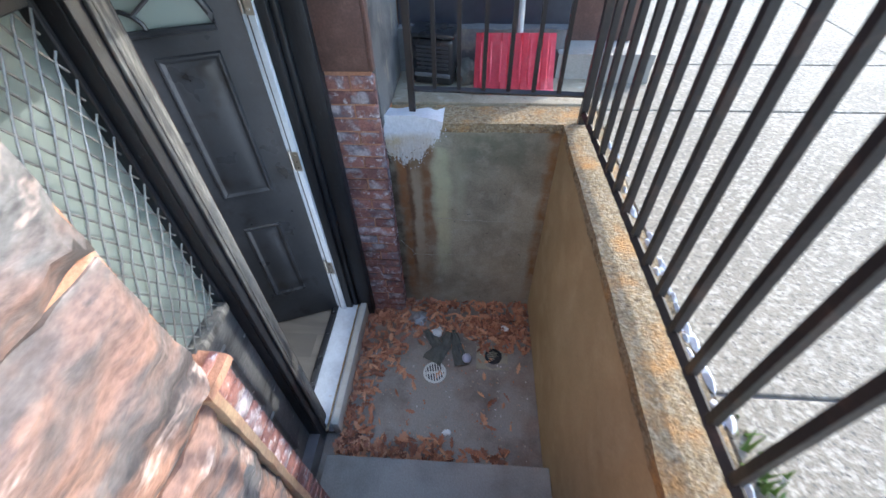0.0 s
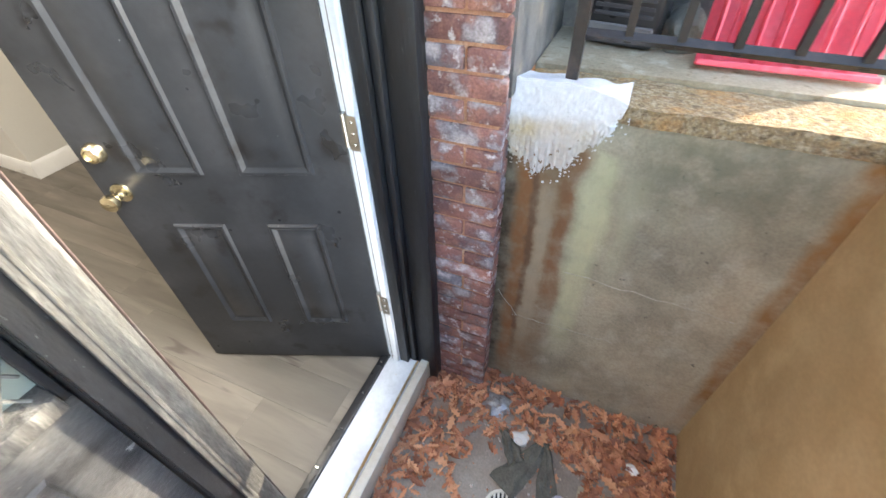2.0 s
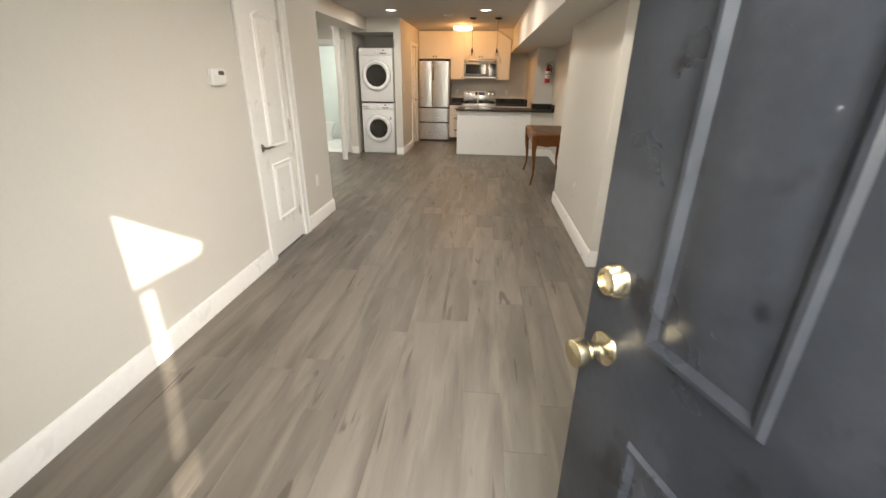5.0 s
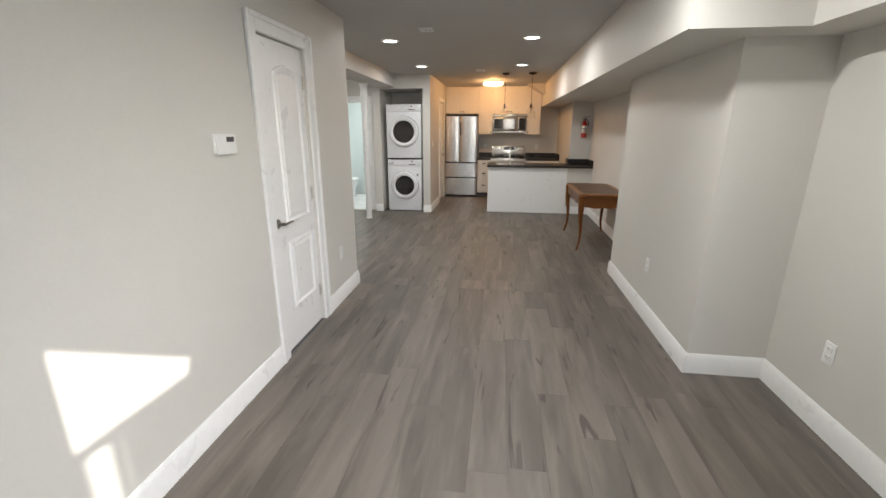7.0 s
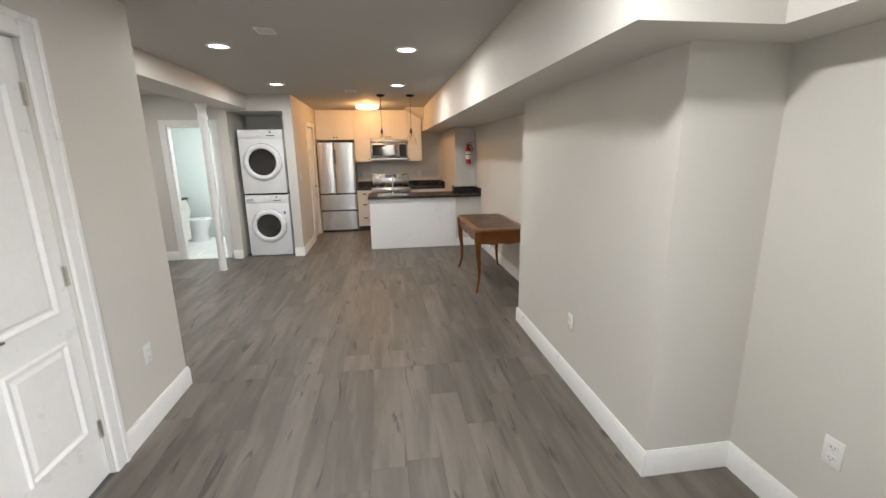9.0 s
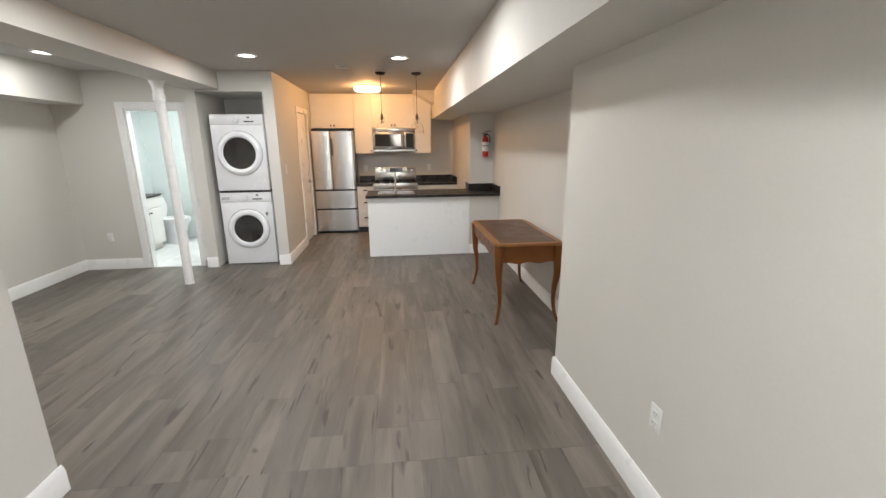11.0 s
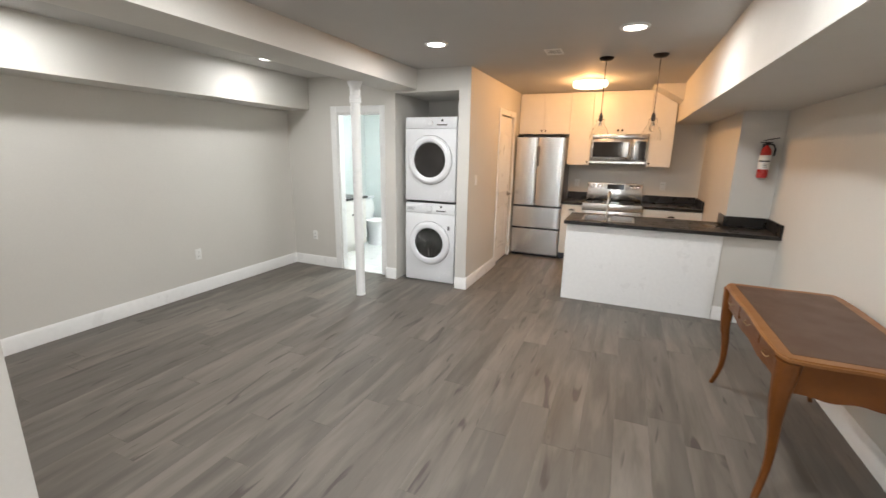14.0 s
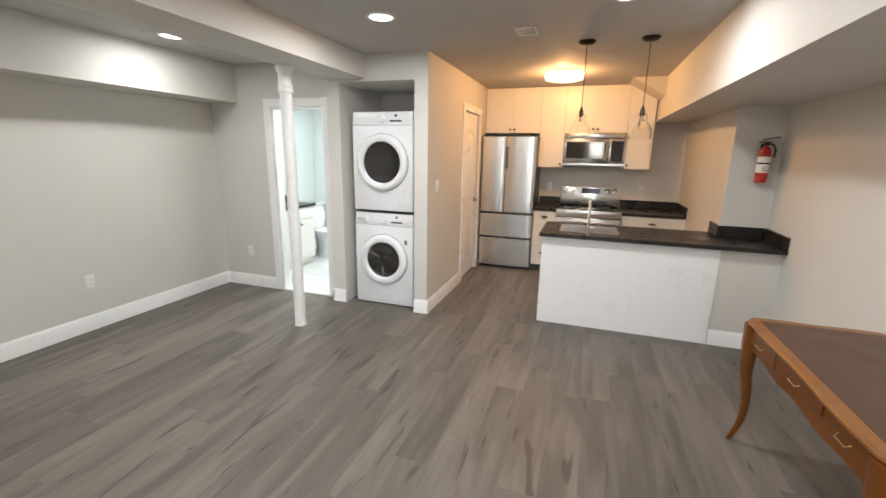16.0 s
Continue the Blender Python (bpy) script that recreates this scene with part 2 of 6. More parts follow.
def tube(points, radius, seg=10, bm=None, closed=False):
    """A round bar along a line of points; radius may be a list."""
    bm = bm or bmesh.new()
    pts = [Vector(p) for p in points]
    rings = []
    for n, p in enumerate(pts):
        d = (pts[min(n + 1, len(pts) - 1)] - pts[max(n - 1, 0)]).normalized()
        u = d.orthogonal().normalized() if abs(d.z) > 0.99 else d.cross(Vector((0, 0, 1))).normalized()
        w = d.cross(u)
        r = radius[n] if isinstance(radius, (list, tuple)) else radius
        rings.append([bm.verts.new(p + r * (math.cos(2 * math.pi * k / seg) * u + math.sin(2 * math.pi * k / seg) * w)) for k in range(seg)])
    for a, b in zip(rings, rings[1:]):
        for k in range(seg):
            bm.faces.new((a[k], a[(k + 1) % seg], b[(k + 1) % seg], b[k]))
    bm.faces.new(rings[0][::-1]), bm.faces.new(rings[-1])
    bmesh.ops.recalc_face_normals(bm, faces=bm.faces)
    return bm


def prism(outline, depth, axis="Y", at=0.0, bm=None):
    """A plate: an outline of (a, b) pushed along an axis from at to at + depth."""
    bm = bm or bmesh.new()
    put = {"Y": lambda a, b, d: (a, d, b), "X": lambda a, b, d: (d, a, b), "Z": lambda a, b, d: (a, b, d)}[axis]
    lo = [bm.verts.new(put(a, b, at)) for a, b in outline]
    hi = [bm.verts.new(put(a, b, at + depth)) for a, b in outline]
    n = len(outline)
    bm.faces.new(lo), bm.faces.new(hi[::-1])
    for k in range(n):
        bm.faces.new((lo[k], hi[k], hi[(k + 1) % n], lo[(k + 1) % n]))
    bmesh.ops.recalc_face_normals(bm, faces=bm.faces)
    return bm


def mesh_of(name, bm, material, smooth=None):
    me = bpy.data.meshes.new(name)
    bm.to_mesh(me)
    bm.free()
    me.materials.append(material)
    if smooth is not None:
        for p in me.polygons:
            p.use_smooth = True
        me.set_sharp_from_angle(angle=radians(smooth))
    return me


def part(name, bm, material, parent=None, label="", smooth=35):
    ob = new(name, mesh_of(name, bm, material, smooth))
    if parent is not None:
        ob.parent = parent
    return tagged(ob, label)


def thing(name, label, category, group="", m=None):
    ob = new(name)
    ob.empty_display_size = 0.05
    if m is not None:
        ob.matrix_world = m
    return tagged(ob, label, category, group)


def structure(name, bm, material, label, category=""):
    return tagged(part(name, bm, material), label, category, "", "structure")


def under(ob, m, parent):
    """A part given in its own frame, set at m in its thing."""
    ob.parent = parent
    ob.matrix_basis = m
    return ob


# ---- the large structure, indoors ----
YL, YR, YP, YB = -0.372, 2.655, 2.203, -2.772  # hall wall, entry wall, thick wall part, far side wall
XF, XC, XW, XK = -0.75, -5.165, -8.965, -11.40  # front wall, closet end, bath wall, kitchen back wall
H = CEIL + 0.15

structure("floor", boxes((XK - 0.2, YB - 0.15, -0.30, -0.60, 3.0, -0.006)), LINER, "dark underlay beneath the vinyl planks", "floor")
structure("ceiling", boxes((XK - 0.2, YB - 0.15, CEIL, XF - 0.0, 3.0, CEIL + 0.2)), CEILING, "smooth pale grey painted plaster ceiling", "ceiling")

# closet wall with its door opening, and the closet's end
DX0, DX1, DH = -3.745, -4.345, 2.00
structure("wall_hall", boxes((XF, YL - 0.12, 0, DX0, YL, H), (DX0, YL - 0.12, DH, DX1, YL, H), (DX1, YL - 0.12, 0, XC, YL, H)), PAINT, "warm grey painted hall wall with a closet door", "wall")
structure("wall_closet_end", boxes((XC, YB, 0, XC + 0.12, YL - 0.12, H)), PAINT, "warm grey painted end wall of the closet", "wall")
structure("wall_closet_back", boxes((XF, -1.40, 0, XC + 0.12, -1.30, H)), PAINT, "grey painted wall at the back of the closet", "wall")
structure("wall_side", boxes((XW, YB - 0.15, 0, XC + 0.12, YB, H)), PAINT, "warm grey painted long side wall", "wall")
# bathroom wall with doorway
BY0, BY1, BH = -1.995, -1.380, 1.95
structure("wall_bath", boxes((XW - 0.10, YB - 0.15, 0, XW, BY0, H), (XW - 0.10, BY0, BH, XW, BY1, H), (XW - 0.10, BY1, 0, XW, -1.27, H), (XW - 0.10, -1.27, 0, -8.88, -1.135, H)), PAINT, "warm grey painted wall with the bathroom doorway", "wall")
# laundry nook and kitchen side partition
PY0, PY1 = -0.375, -0.245
KX0, KX1 = -10.04, -10.70
structure("wall_partition", boxes((-8.88, PY0, 0, KX0, PY1, H), (KX0, PY0, 2.0, KX1, PY1, H), (KX1, PY0, 0, XK, PY1, H)), PAINT, "painted partition between laundry nook and kitchen", "wall")
structure("wall_nook_back", boxes((-9.85, -1.27, 0, -9.75, PY0, H)), PAINT, "grey painted back wall of the laundry nook", "wall")
structure("wall_nook_side", boxes((-9.75, -1.27, 0, XW - 0.10, -1.135, H)), PAINT, "grey painted side wall of the laundry nook", "wall")
structure("nook_header", boxes((-9.75, -1.135, 2.145, -8.88, PY0, H)), PAINT, "painted header above the laundry nook", "wall")
# kitchen
structure("wall_kitchen_back", boxes((XK - 0.15, PY0, 0, XK, 2.9, H)), PAINT, "warm grey painted kitchen back wall", "wall")
structure("wall_kitchen_side", boxes((XK, 2.25, 0, -9.50, 2.9, H)), PAINT, "painted kitchen side wall with a stub end", "wall")
# long right wall: recess, thick part, entry part
structure("wall_recess", boxes((-9.50, 2.60, 0, -5.85, 2.9, H)), PAINT, "warm grey painted recessed wall behind the desk", "wall")
structure("wall_thick", boxes((-5.85, YP, 0, -3.925, 2.9, H)), PAINT, "warm grey painted projecting wall", "wall")
structure("wall_entry", boxes((-3.925, YR, 0, XF, 2.9, H)), PAINT, "warm grey painted entry wall", "wall")
# dropped soffits and beam
structure("soffit_right", boxes((XK, 1.84, 1.94, -3.70, 2.9, CEIL - 0.001), (-3.70, 2.37, 1.94, XF, 2.9, CEIL - 0.001)), PAINT, "painted dropped soffit along the wall", "soffit")
structure("soffit_side", boxes((XW, YB, 2.0, XC, -2.41, CEIL - 0.001)), PAINT, "painted dropped soffit over the side wall", "soffit")
structure("beam", boxes((-8.88, -1.25, 2.17, XC, -0.86, CEIL - 0.001)), PAINT, "painted boxed beam carried by a steel post", "beam")
structure("soffit_wedge", prism([(1.50, CEIL - 0.002), (1.84, CEIL - 0.002), (1.84, 2.17)], 0.45, "X", -11.05), PAINT, "small sloping boxed corner above the cabinets", "soffit")
# bathroom shell
structure("wall_bathroom", boxes((-10.90, -2.95, 0, -10.80, -1.27, H), (-10.80, -2.98, 0, XW - 0.10, -2.83, H), (-10.80, -1.27, 0, -9.85, -1.17, H)), BATHWALL, "pale green-grey painted bathroom walls", "wall")
structure("trim_kitchen_passage", boxes((-11.30, -1.17, 0, -9.85, PY0, 0.02)), LINER, "dark floor of the closed space behind the partition", "floor")


def baseboard(x0, y0, x1, y1, nx, ny):
    """A moulded skirting along a wall line, whose room side is (nx, ny)."""
    prof = [(0, 0), (0.016, 0), (0.016, 0.098), (0.013, 0.106), (0.013, 0.112), (0.006, 0.124), (0.004, 0.132), (0, 0.132)]
    bm = bmesh.new()
    ends = []
    for x, y in ((x0, y0), (x1, y1)):
        ends.append([bm.verts.new((x + nx * a, y + ny * a, b)) for a, b in prof])
    n = len(prof)
    for k in range(n):
        bm.faces.new((ends[0][k], ends[1][k], ends[1][(k + 1) % n], ends[0][(k + 1) % n]))
    bm.faces.new(ends[0]), bm.faces.new(ends[1][::-1])
    bmesh.ops.recalc_face_normals(bm, faces=bm.faces)
    return structure("baseboard", bm, TRIM, "white painted moulded skirting board", "baseboard")


for row in [(XF, YL, DX0 + 0.085, YL, 0, 1), (DX1 - 0.085, YL, XC - 0.016, YL, 0, 1), (XC, YL, XC, YB, -1, 0), (XC, YB, XW, YB, 0, 1),
            (XW, YB, XW, BY0 - 0.085, 1, 0), (-8.88, -1.27 - 0.016, -8.88, -1.135, 1, 0), (XW, -1.27, -8.88 + 0.016, -1.27, 0, -1), (-8.88, PY0, -8.88, PY1 + 0.016, 1, 0), (-8.88, PY1, KX0 + 0.075, PY1, 0, 1),
            (-9.12, 2.60, -5.85, 2.60, 0, -1), (-5.85, 2.60, -5.85, YP - 0.016, -1, 0), (-5.85, YP, -3.925 + 0.016, YP, 0, -1),
            (-3.925, YP, -3.925, YR, 1, 0), (-3.925, YR, XF, YR, 0, -1), (XF, YR, XF, 1.95, -1, 0), (XF, 1.0, XF, YL, -1, 0)]:
    baseboard(*row)

# ---- doors, casings and wall fittings ----


def casing(name, label, bm_rows, m=TRIM):
    return structure(name, boxes(*bm_rows, bevel=0.004, seg=1), m, label, "trim")


# closet door casing, jamb and bathroom and kitchen side casings
casing("trim_closet", "white painted closet door casing", [
    (DX0 + 0.085, YL, 0, DX0, YL + 0.018, DH + 0.085), (DX1, YL, 0, DX1 - 0.085, YL + 0.018, DH + 0.085), (DX0, YL, DH, DX1, YL + 0.018, DH + 0.085),
    (DX0 + 0.092, YL + 0.018, 0, DX0 + 0.062, YL + 0.026, DH + 0.092), (DX1 - 0.062, YL + 0.018, 0, DX1 - 0.092, YL + 0.026, DH + 0.092), (DX0 + 0.062, YL + 0.018, DH + 0.062, DX1 - 0.062, YL + 0.026, DH + 0.092)])
casing("trim_bath", "white painted bathroom door casing and jamb", [
    (XW, BY0 - 0.085, 0, XW + 0.018, BY0, BH + 0.08), (XW, BY1, 0, XW + 0.018, BY1 + 0.085, BH + 0.08), (XW, BY0, BH, XW + 0.018, BY1, BH + 0.08),
    (XW - 0.10, BY0, 0, XW - 0.002, BY0 + 0.018, BH), (XW - 0.10, BY1 - 0.018, 0, XW - 0.002, BY1, BH), (XW - 0.10, BY0 + 0.018, BH - 0.018, XW - 0.002, BY1 - 0.018, BH)])
casing("trim_pantry", "white painted side door casing", [
    (KX0 + 0.075, PY1, 0, KX0, PY1 + 0.016, 2.075), (KX1, PY1, 0, KX1 - 0.075, PY1 + 0.016, 2.075), (KX0, PY1, 2.0, KX1, PY1 + 0.016, 2.075)])


def rect(x0, z0, x1, z1, arch=0.0):
    pts = [(x0, z0), (x1, z0), (x1, z1)]
    if arch:
        n = 10
        pts += [(x1 + (x0 - x1) * k / n, z1 + arch * math.sin(math.pi * k / n) ** 0.8) for k in range(1, n)]
    return pts + [(x0, z1)]


def raised_panel(parent, outline, y, m, facing=-1, name="panel", rise=0.007):
    """A moulded panel standing on a door's face: bead, groove and raised field."""
    bm = bmesh.new()
    vs = [bm.verts.new((a, y, b)) for a, b in outline]
    f = bm.faces.new(vs)
    bm.normal_update()
    if f.normal.y * facing < 0:
        f.normal_flip()
        bm.normal_update()
    for thick, depth in ((0.006, rise), (0.008, 0.0), (0.014, -rise * 1.2), (0.004, 0.0), (0.018, rise * 0.9)):
        bmesh.ops.inset_region(bm, faces=[f], thickness=thick, depth=depth, use_even_offset=True, use_boundary=True)
    return part(name, bm, m, parent, smooth=25)


# closet door: hinges at the far jamb, lever at the near one; local x runs from the lever side to the hinges
def lever_handle(parent, x, y, z, side, m=DARKNICKEL):
    h = part("lever_handle", lathe([(0.001, 0.0), (0.031, 0.0), (0.031, -0.006), (0.027, -0.010), (0.011, -0.012), (0.010, -0.040), (0.001, -0.040)], (x, y, z), "Y", 20), m, parent, "satin nickel lever handle")
    tube([(x, y - 0.042, z), (x + side * 0.02, y - 0.05, z), (x + side * 0.07, y - 0.052, z + 0.004), (x + side * 0.115, y - 0.047, z - 0.004)], [0.010, 0.010, 0.0085, 0.006], 10, bm := bmesh.new())
    part("lever", bm, m, h)
    return h


def hinge(parent, x, y, z, m=NICKEL, tall=0.09):
    bm = tube([(x, y, z - tall / 2), (x, y, z + tall / 2)], 0.006, 8)
    box(bm, x - 0.022, y + 0.002, z - tall / 2, x + 0.022, y + 0.005, z + tall / 2)
    return part("hinge", bm, m, parent)


door_2 = thing("door_2", "closed white moulded closet door with arched panel", "door", m=pose(DX0 - 0.003, YL - 0.02, 0.008, 0, 0, 180))
tagged(door_2, kind="structure")
W2 = DX0 - DX1 - 0.006
part("leaf", boxes((0, 0.0, 0, W2, 0.035, DH - 0.012), bevel=0.002, seg=1), TRIM, door_2)
raised_panel(door_2, rect(0.182, 0.872, W2 - 0.080, 1.815, 0.045), -0.0005, TRIM, rise=0.011)
raised_panel(door_2, rect(0.182, 0.275, W2 - 0.080, 0.748), -0.0005, TRIM, rise=0.011)
lever_handle(door_2, 0.065, -0.001, 0.895, 1)
for hz in (0.25, 1.02, 1.78):
    hinge(door_2, W2 + 0.004, -0.004, hz)

door_3 = thing("door_3", "closed white moulded door beside the refrigerator", "door", m=pose(KX0 - 0.003, PY1 - 0.025, 0.008, 0, 0, 180))
tagged(door_3, kind="structure")
W3 = KX0 - KX1 - 0.006
part("leaf", boxes((0, 0.0, 0, W3, 0.035, 1.985), bevel=0.002, seg=1), TRIM, door_3)
raised_panel(door_3, rect(0.115, 0.96, W3 - 0.115, 1.72, 0.075), -0.0005, TRIM)
raised_panel(door_3, rect(0.115, 0.18, W3 - 0.115, 0.78), -0.0005, TRIM)
lever_handle(door_3, W3 - 0.065, -0.001, 0.93, -1)

tagged(part("strike_plate", boxes((XW - 0.06, BY1 - 0.0205, 1.42, XW - 0.03, BY1 - 0.0182, 1.51)), NICKEL), "nickel hinge leaf on the bathroom jamb", "hinge")


def wall_plate(name, at, turn, label, kind):
    """A cover plate with a duplex socket or a rocker; its local -y faces the room."""
    t = thing(name, label, name.replace("_", " "), m=pose(*at, 0, 0, turn))
    part("cover_plate", boxes((-0.036, -0.005, -0.058, 0.036, 0.0, 0.058), bevel=0.003), PLASTIC, t)
    if kind == "socket":
        for z in (0.022, -0.022):
            s = part("socket", boxes((-0.017, -0.0075, z - 0.014, 0.017, -0.005, z + 0.014), bevel=0.002, seg=1), PLASTIC, t)
            part("slots", boxes((-0.008, -0.0079, z - 0.004, -0.006, -0.0073, z + 0.006), (0.006, -0.0079, z - 0.003, 0.008, -0.0073, z + 0.006), (-0.002, -0.0079, z - 0.011, 0.002, -0.0073, z - 0.008)), BLACKP, s)
    else:
        part("rocker", boxes((-0.016, -0.0085, -0.033, 0.016, -0.005, 0.033), bevel=0.002, seg=1), PLASTIC, t)
    return t


wall_plate("wall_outlet", (-4.783, YP, 0.434), 0, "white duplex socket on the projecting wall", "socket")
wall_plate("wall_outlet", (-3.489, YR, 0.415), 0, "white duplex socket on the entry wall", "socket")
wall_plate("wall_outlet", (-4.775, YL, 0.433), 180, "white duplex socket beside the closet door", "socket")
wall_plate("wall_outlet", (-7.535, -2.772, 0.420), 180, "white duplex socket on the long side wall", "socket")
wall_plate("wall_outlet", (XW, -2.419, 0.413), 90, "white duplex socket beside the bathroom door", "socket")
wall_plate("wall_outlet", (XK, 1.80, 1.09), 90, "white duplex socket above the kitchen worktop", "socket")
wall_plate("wall_outlet", (XK, 0.62, 1.09), 90, "white duplex socket beside the stove", "socket")
wall_plate("light_switch", (-9.135, PY1, 1.216), 180, "white rocker switch on the partition", "rocker")

therm = thing("thermostat", "white wall thermostat with a small grey display", "thermostat", m=pose(-3.358, YL, 1.414, 0, 0, 180))
part("back_plate", boxes((-0.078, -0.008, -0.046, 0.078, 0, 0.046), bevel=0.004), PLASTIC, therm)
part("case", boxes((-0.071, -0.030, -0.052, 0.071, -0.008, 0.043), bevel=0.008), PLASTIC, therm)
part("display", boxes((-0.012, -0.0315, 0.008, 0.046, -0.0295, 0.032)), DARKGREY, therm, "grey display")
for k in range(2):
    part("button", boxes((-0.050 + 0.017 * k, -0.0325, 0.012, -0.038 + 0.017 * k, -0.0295, 0.028), bevel=0.001, seg=1), PLASTIC, therm)

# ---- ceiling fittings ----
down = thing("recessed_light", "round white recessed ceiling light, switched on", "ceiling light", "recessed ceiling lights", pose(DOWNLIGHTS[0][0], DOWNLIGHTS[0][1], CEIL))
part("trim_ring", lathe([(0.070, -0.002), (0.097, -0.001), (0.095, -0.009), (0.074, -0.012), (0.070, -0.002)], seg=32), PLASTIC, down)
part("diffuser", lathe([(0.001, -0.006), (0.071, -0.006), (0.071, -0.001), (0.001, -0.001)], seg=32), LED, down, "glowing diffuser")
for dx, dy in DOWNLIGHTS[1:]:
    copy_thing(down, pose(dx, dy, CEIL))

dome = thing("flush_ceiling_light", "round frosted flush kitchen light glowing warm", "ceiling light", m=pose(-10.1, 0.80, CEIL))
part("base", lathe([(0.001, -0.001), (0.16, -0.001), (0.16, -0.02), (0.001, -0.02)], seg=32), NICKEL, dome)
dshade = part("shade", lathe([(0.001, -0.088), (0.15, -0.088), (0.185, -0.078), (0.198, -0.055), (0.195, -0.02), (0.16, -0.02)], seg=40), DOME, dome, "frosted glowing shade")
dshade.visible_shadow = False


def ceiling_vent(x, y, w, d, label):
    v = thing("ceiling_vent", label, "vent", m=pose(x, y, CEIL))
    part("frame", boxes((-w, -d, -0.007, -w + 0.016, d, -0.0005), (w - 0.016, -d, -0.007, w, d, -0.0005), (-w + 0.016, -d, -0.007, w - 0.016, -d + 0.016, -0.0005), (-w + 0.016, d - 0.016, -0.007, w - 0.016, d, -0.0005)), PLASTIC, v)
    part("backing", boxes((-w + 0.01, -d + 0.01, -0.0015, w - 0.01, d - 0.01, -0.0005)), DARKGREY, v)
    n = 5
    for k in range(n):
        yy = -d + 0.02 + (2 * d - 0.04) * (k + 0.5) / n
        part("slat", boxes((-w + 0.014, yy - 0.006, -0.006, w - 0.014, yy + 0.004, -0.003)), PLASTIC, v)


ceiling_vent(-5.62, 0.262, 0.075, 0.06, "small white ceiling air register")
ceiling_vent(-8.515, 0.63, 0.10, 0.07, "white ceiling air register near the kitchen")
smoke = thing("smoke_detector", "round white smoke detector on the ceiling", "smoke detector", m=pose(-4.379, 0.537, CEIL))
part("base", lathe([(0.001, -0.001), (0.07, -0.001), (0.07, -0.012), (0.001, -0.012)], seg=28), PLASTIC, smoke)
part("cover", lathe([(0.062, -0.012), (0.062, -0.024), (0.048, -0.036), (0.02, -0.039), (0.001, -0.039)], seg=28), PLASTIC, smoke)


def pendant(x, y, drop, label):
    p = thing("pendant_light", label, "pendant light", "pendants over the counter", pose(x, y, CEIL))
    part("canopy", lathe([(0.001, -0.0005), (0.062, -0.0005), (0.062, -0.012), (0.045, -0.026), (0.008, -0.03), (0.001, -0.03)], seg=24), BRONZE, p, "dark bronze canopy")
    part("cord", tube([(0, 0, -0.03), (0, 0, -drop + 0.24)], 0.0032, 8), BRONZE, p)
    part("socket", lathe([(0.001, -drop + 0.245), (0.007, -drop + 0.242), (0.010, -drop + 0.225), (0.017, -drop + 0.215), (0.017, -drop + 0.170), (0.012, -drop + 0.165), (0.001, -drop + 0.165)], seg=18), BRONZE, p, "dark bronze lamp socket")
    part("bulb", lathe([(0.001, -drop + 0.072), (0.016, -drop + 0.080), (0.024, -drop + 0.100), (0.020, -drop + 0.130), (0.011, -drop + 0.164), (0.001, -drop + 0.164)], seg=16), THINGLASS, p, "clear unlit bulb")
    shade = part("shade", lathe([(0.019, -drop + 0.190), (0.036, -drop + 0.180), (0.038, -drop + 0.135), (0.060, -drop + 0.105), (0.078, -drop + 0.065), (0.082, -drop), (0.0805, -drop), (0.0765, -drop + 0.065), (0.0585, -drop + 0.104), (0.0365, -drop + 0.134), (0.0345, -drop + 0.179), (0.019, -drop + 0.188)], seg=32), THINGLASS, p, "clear glass bell shade")
    shade.visible_shadow = False
    return p


THINGLASS = clear_glass("thin_clear_glass", (0.97, 0.97, 0.96))
THINGLASS.node_tree.nodes["Principled BSDF"].inputs["IOR"].default_value = 1.16
pend = pendant(-8.90, 1.03, 0.715, "clear glass bell pendant on a bronze cord")
copy_thing(pend, pose(-8.90, 1.468, CEIL))

# ---- steel post ----
post = thing("support_post", "white painted round steel post under the beam", "post", m=pose(-8.225, -1.205, 0))
part("shaft", lathe([(0.001, 0), (0.050, 0), (0.050, 0.008), (0.046, 0.012), (0.046, 1.98), (0.001, 1.98)], seg=28), TRIM, post)
part("collar", lathe([(0.046, 1.97), (0.058, 1.975), (0.058, 2.0), (0.053, 2.005), (0.058, 2.01), (0.058, 2.03), (0.05, 2.035), (0.05, 2.11), (0.075, 2.168), (0.001, 2.168)], seg=28), TRIM, post)

# ---- laundry ----
# dark and bright patches paint the drum's highlights and reflections into its colour
DRUM = mat("drum_steel_with_glints", (0.40, 0.39, 0.385), 0.20, 0.9, spots=[((0.035, 0.035, 0.035), 9, 0.46, 0.54), ((0.65, 0.65, 0.65), 16, 0.6, 0.66)], fine=(0.2, 90), bump=0.5, bump_scale=16)
# darker copy of the drum steel; the dryer's dim inside is in the colour
DRYDRUM = mat("dim_drum_steel", (0.10, 0.092, 0.087), 0.30, 0.6, spots=[((0.05, 0.046, 0.044), 9, 0.45, 0.65)], fine=(0.2, 90), bump=0.3, bump_scale=18)
SMOKED = clear_glass("smoked_glass", (0.42, 0.41, 0.41))
SMOKED.node_tree.nodes["Principled BSDF"].inputs["IOR"].default_value = 1.42


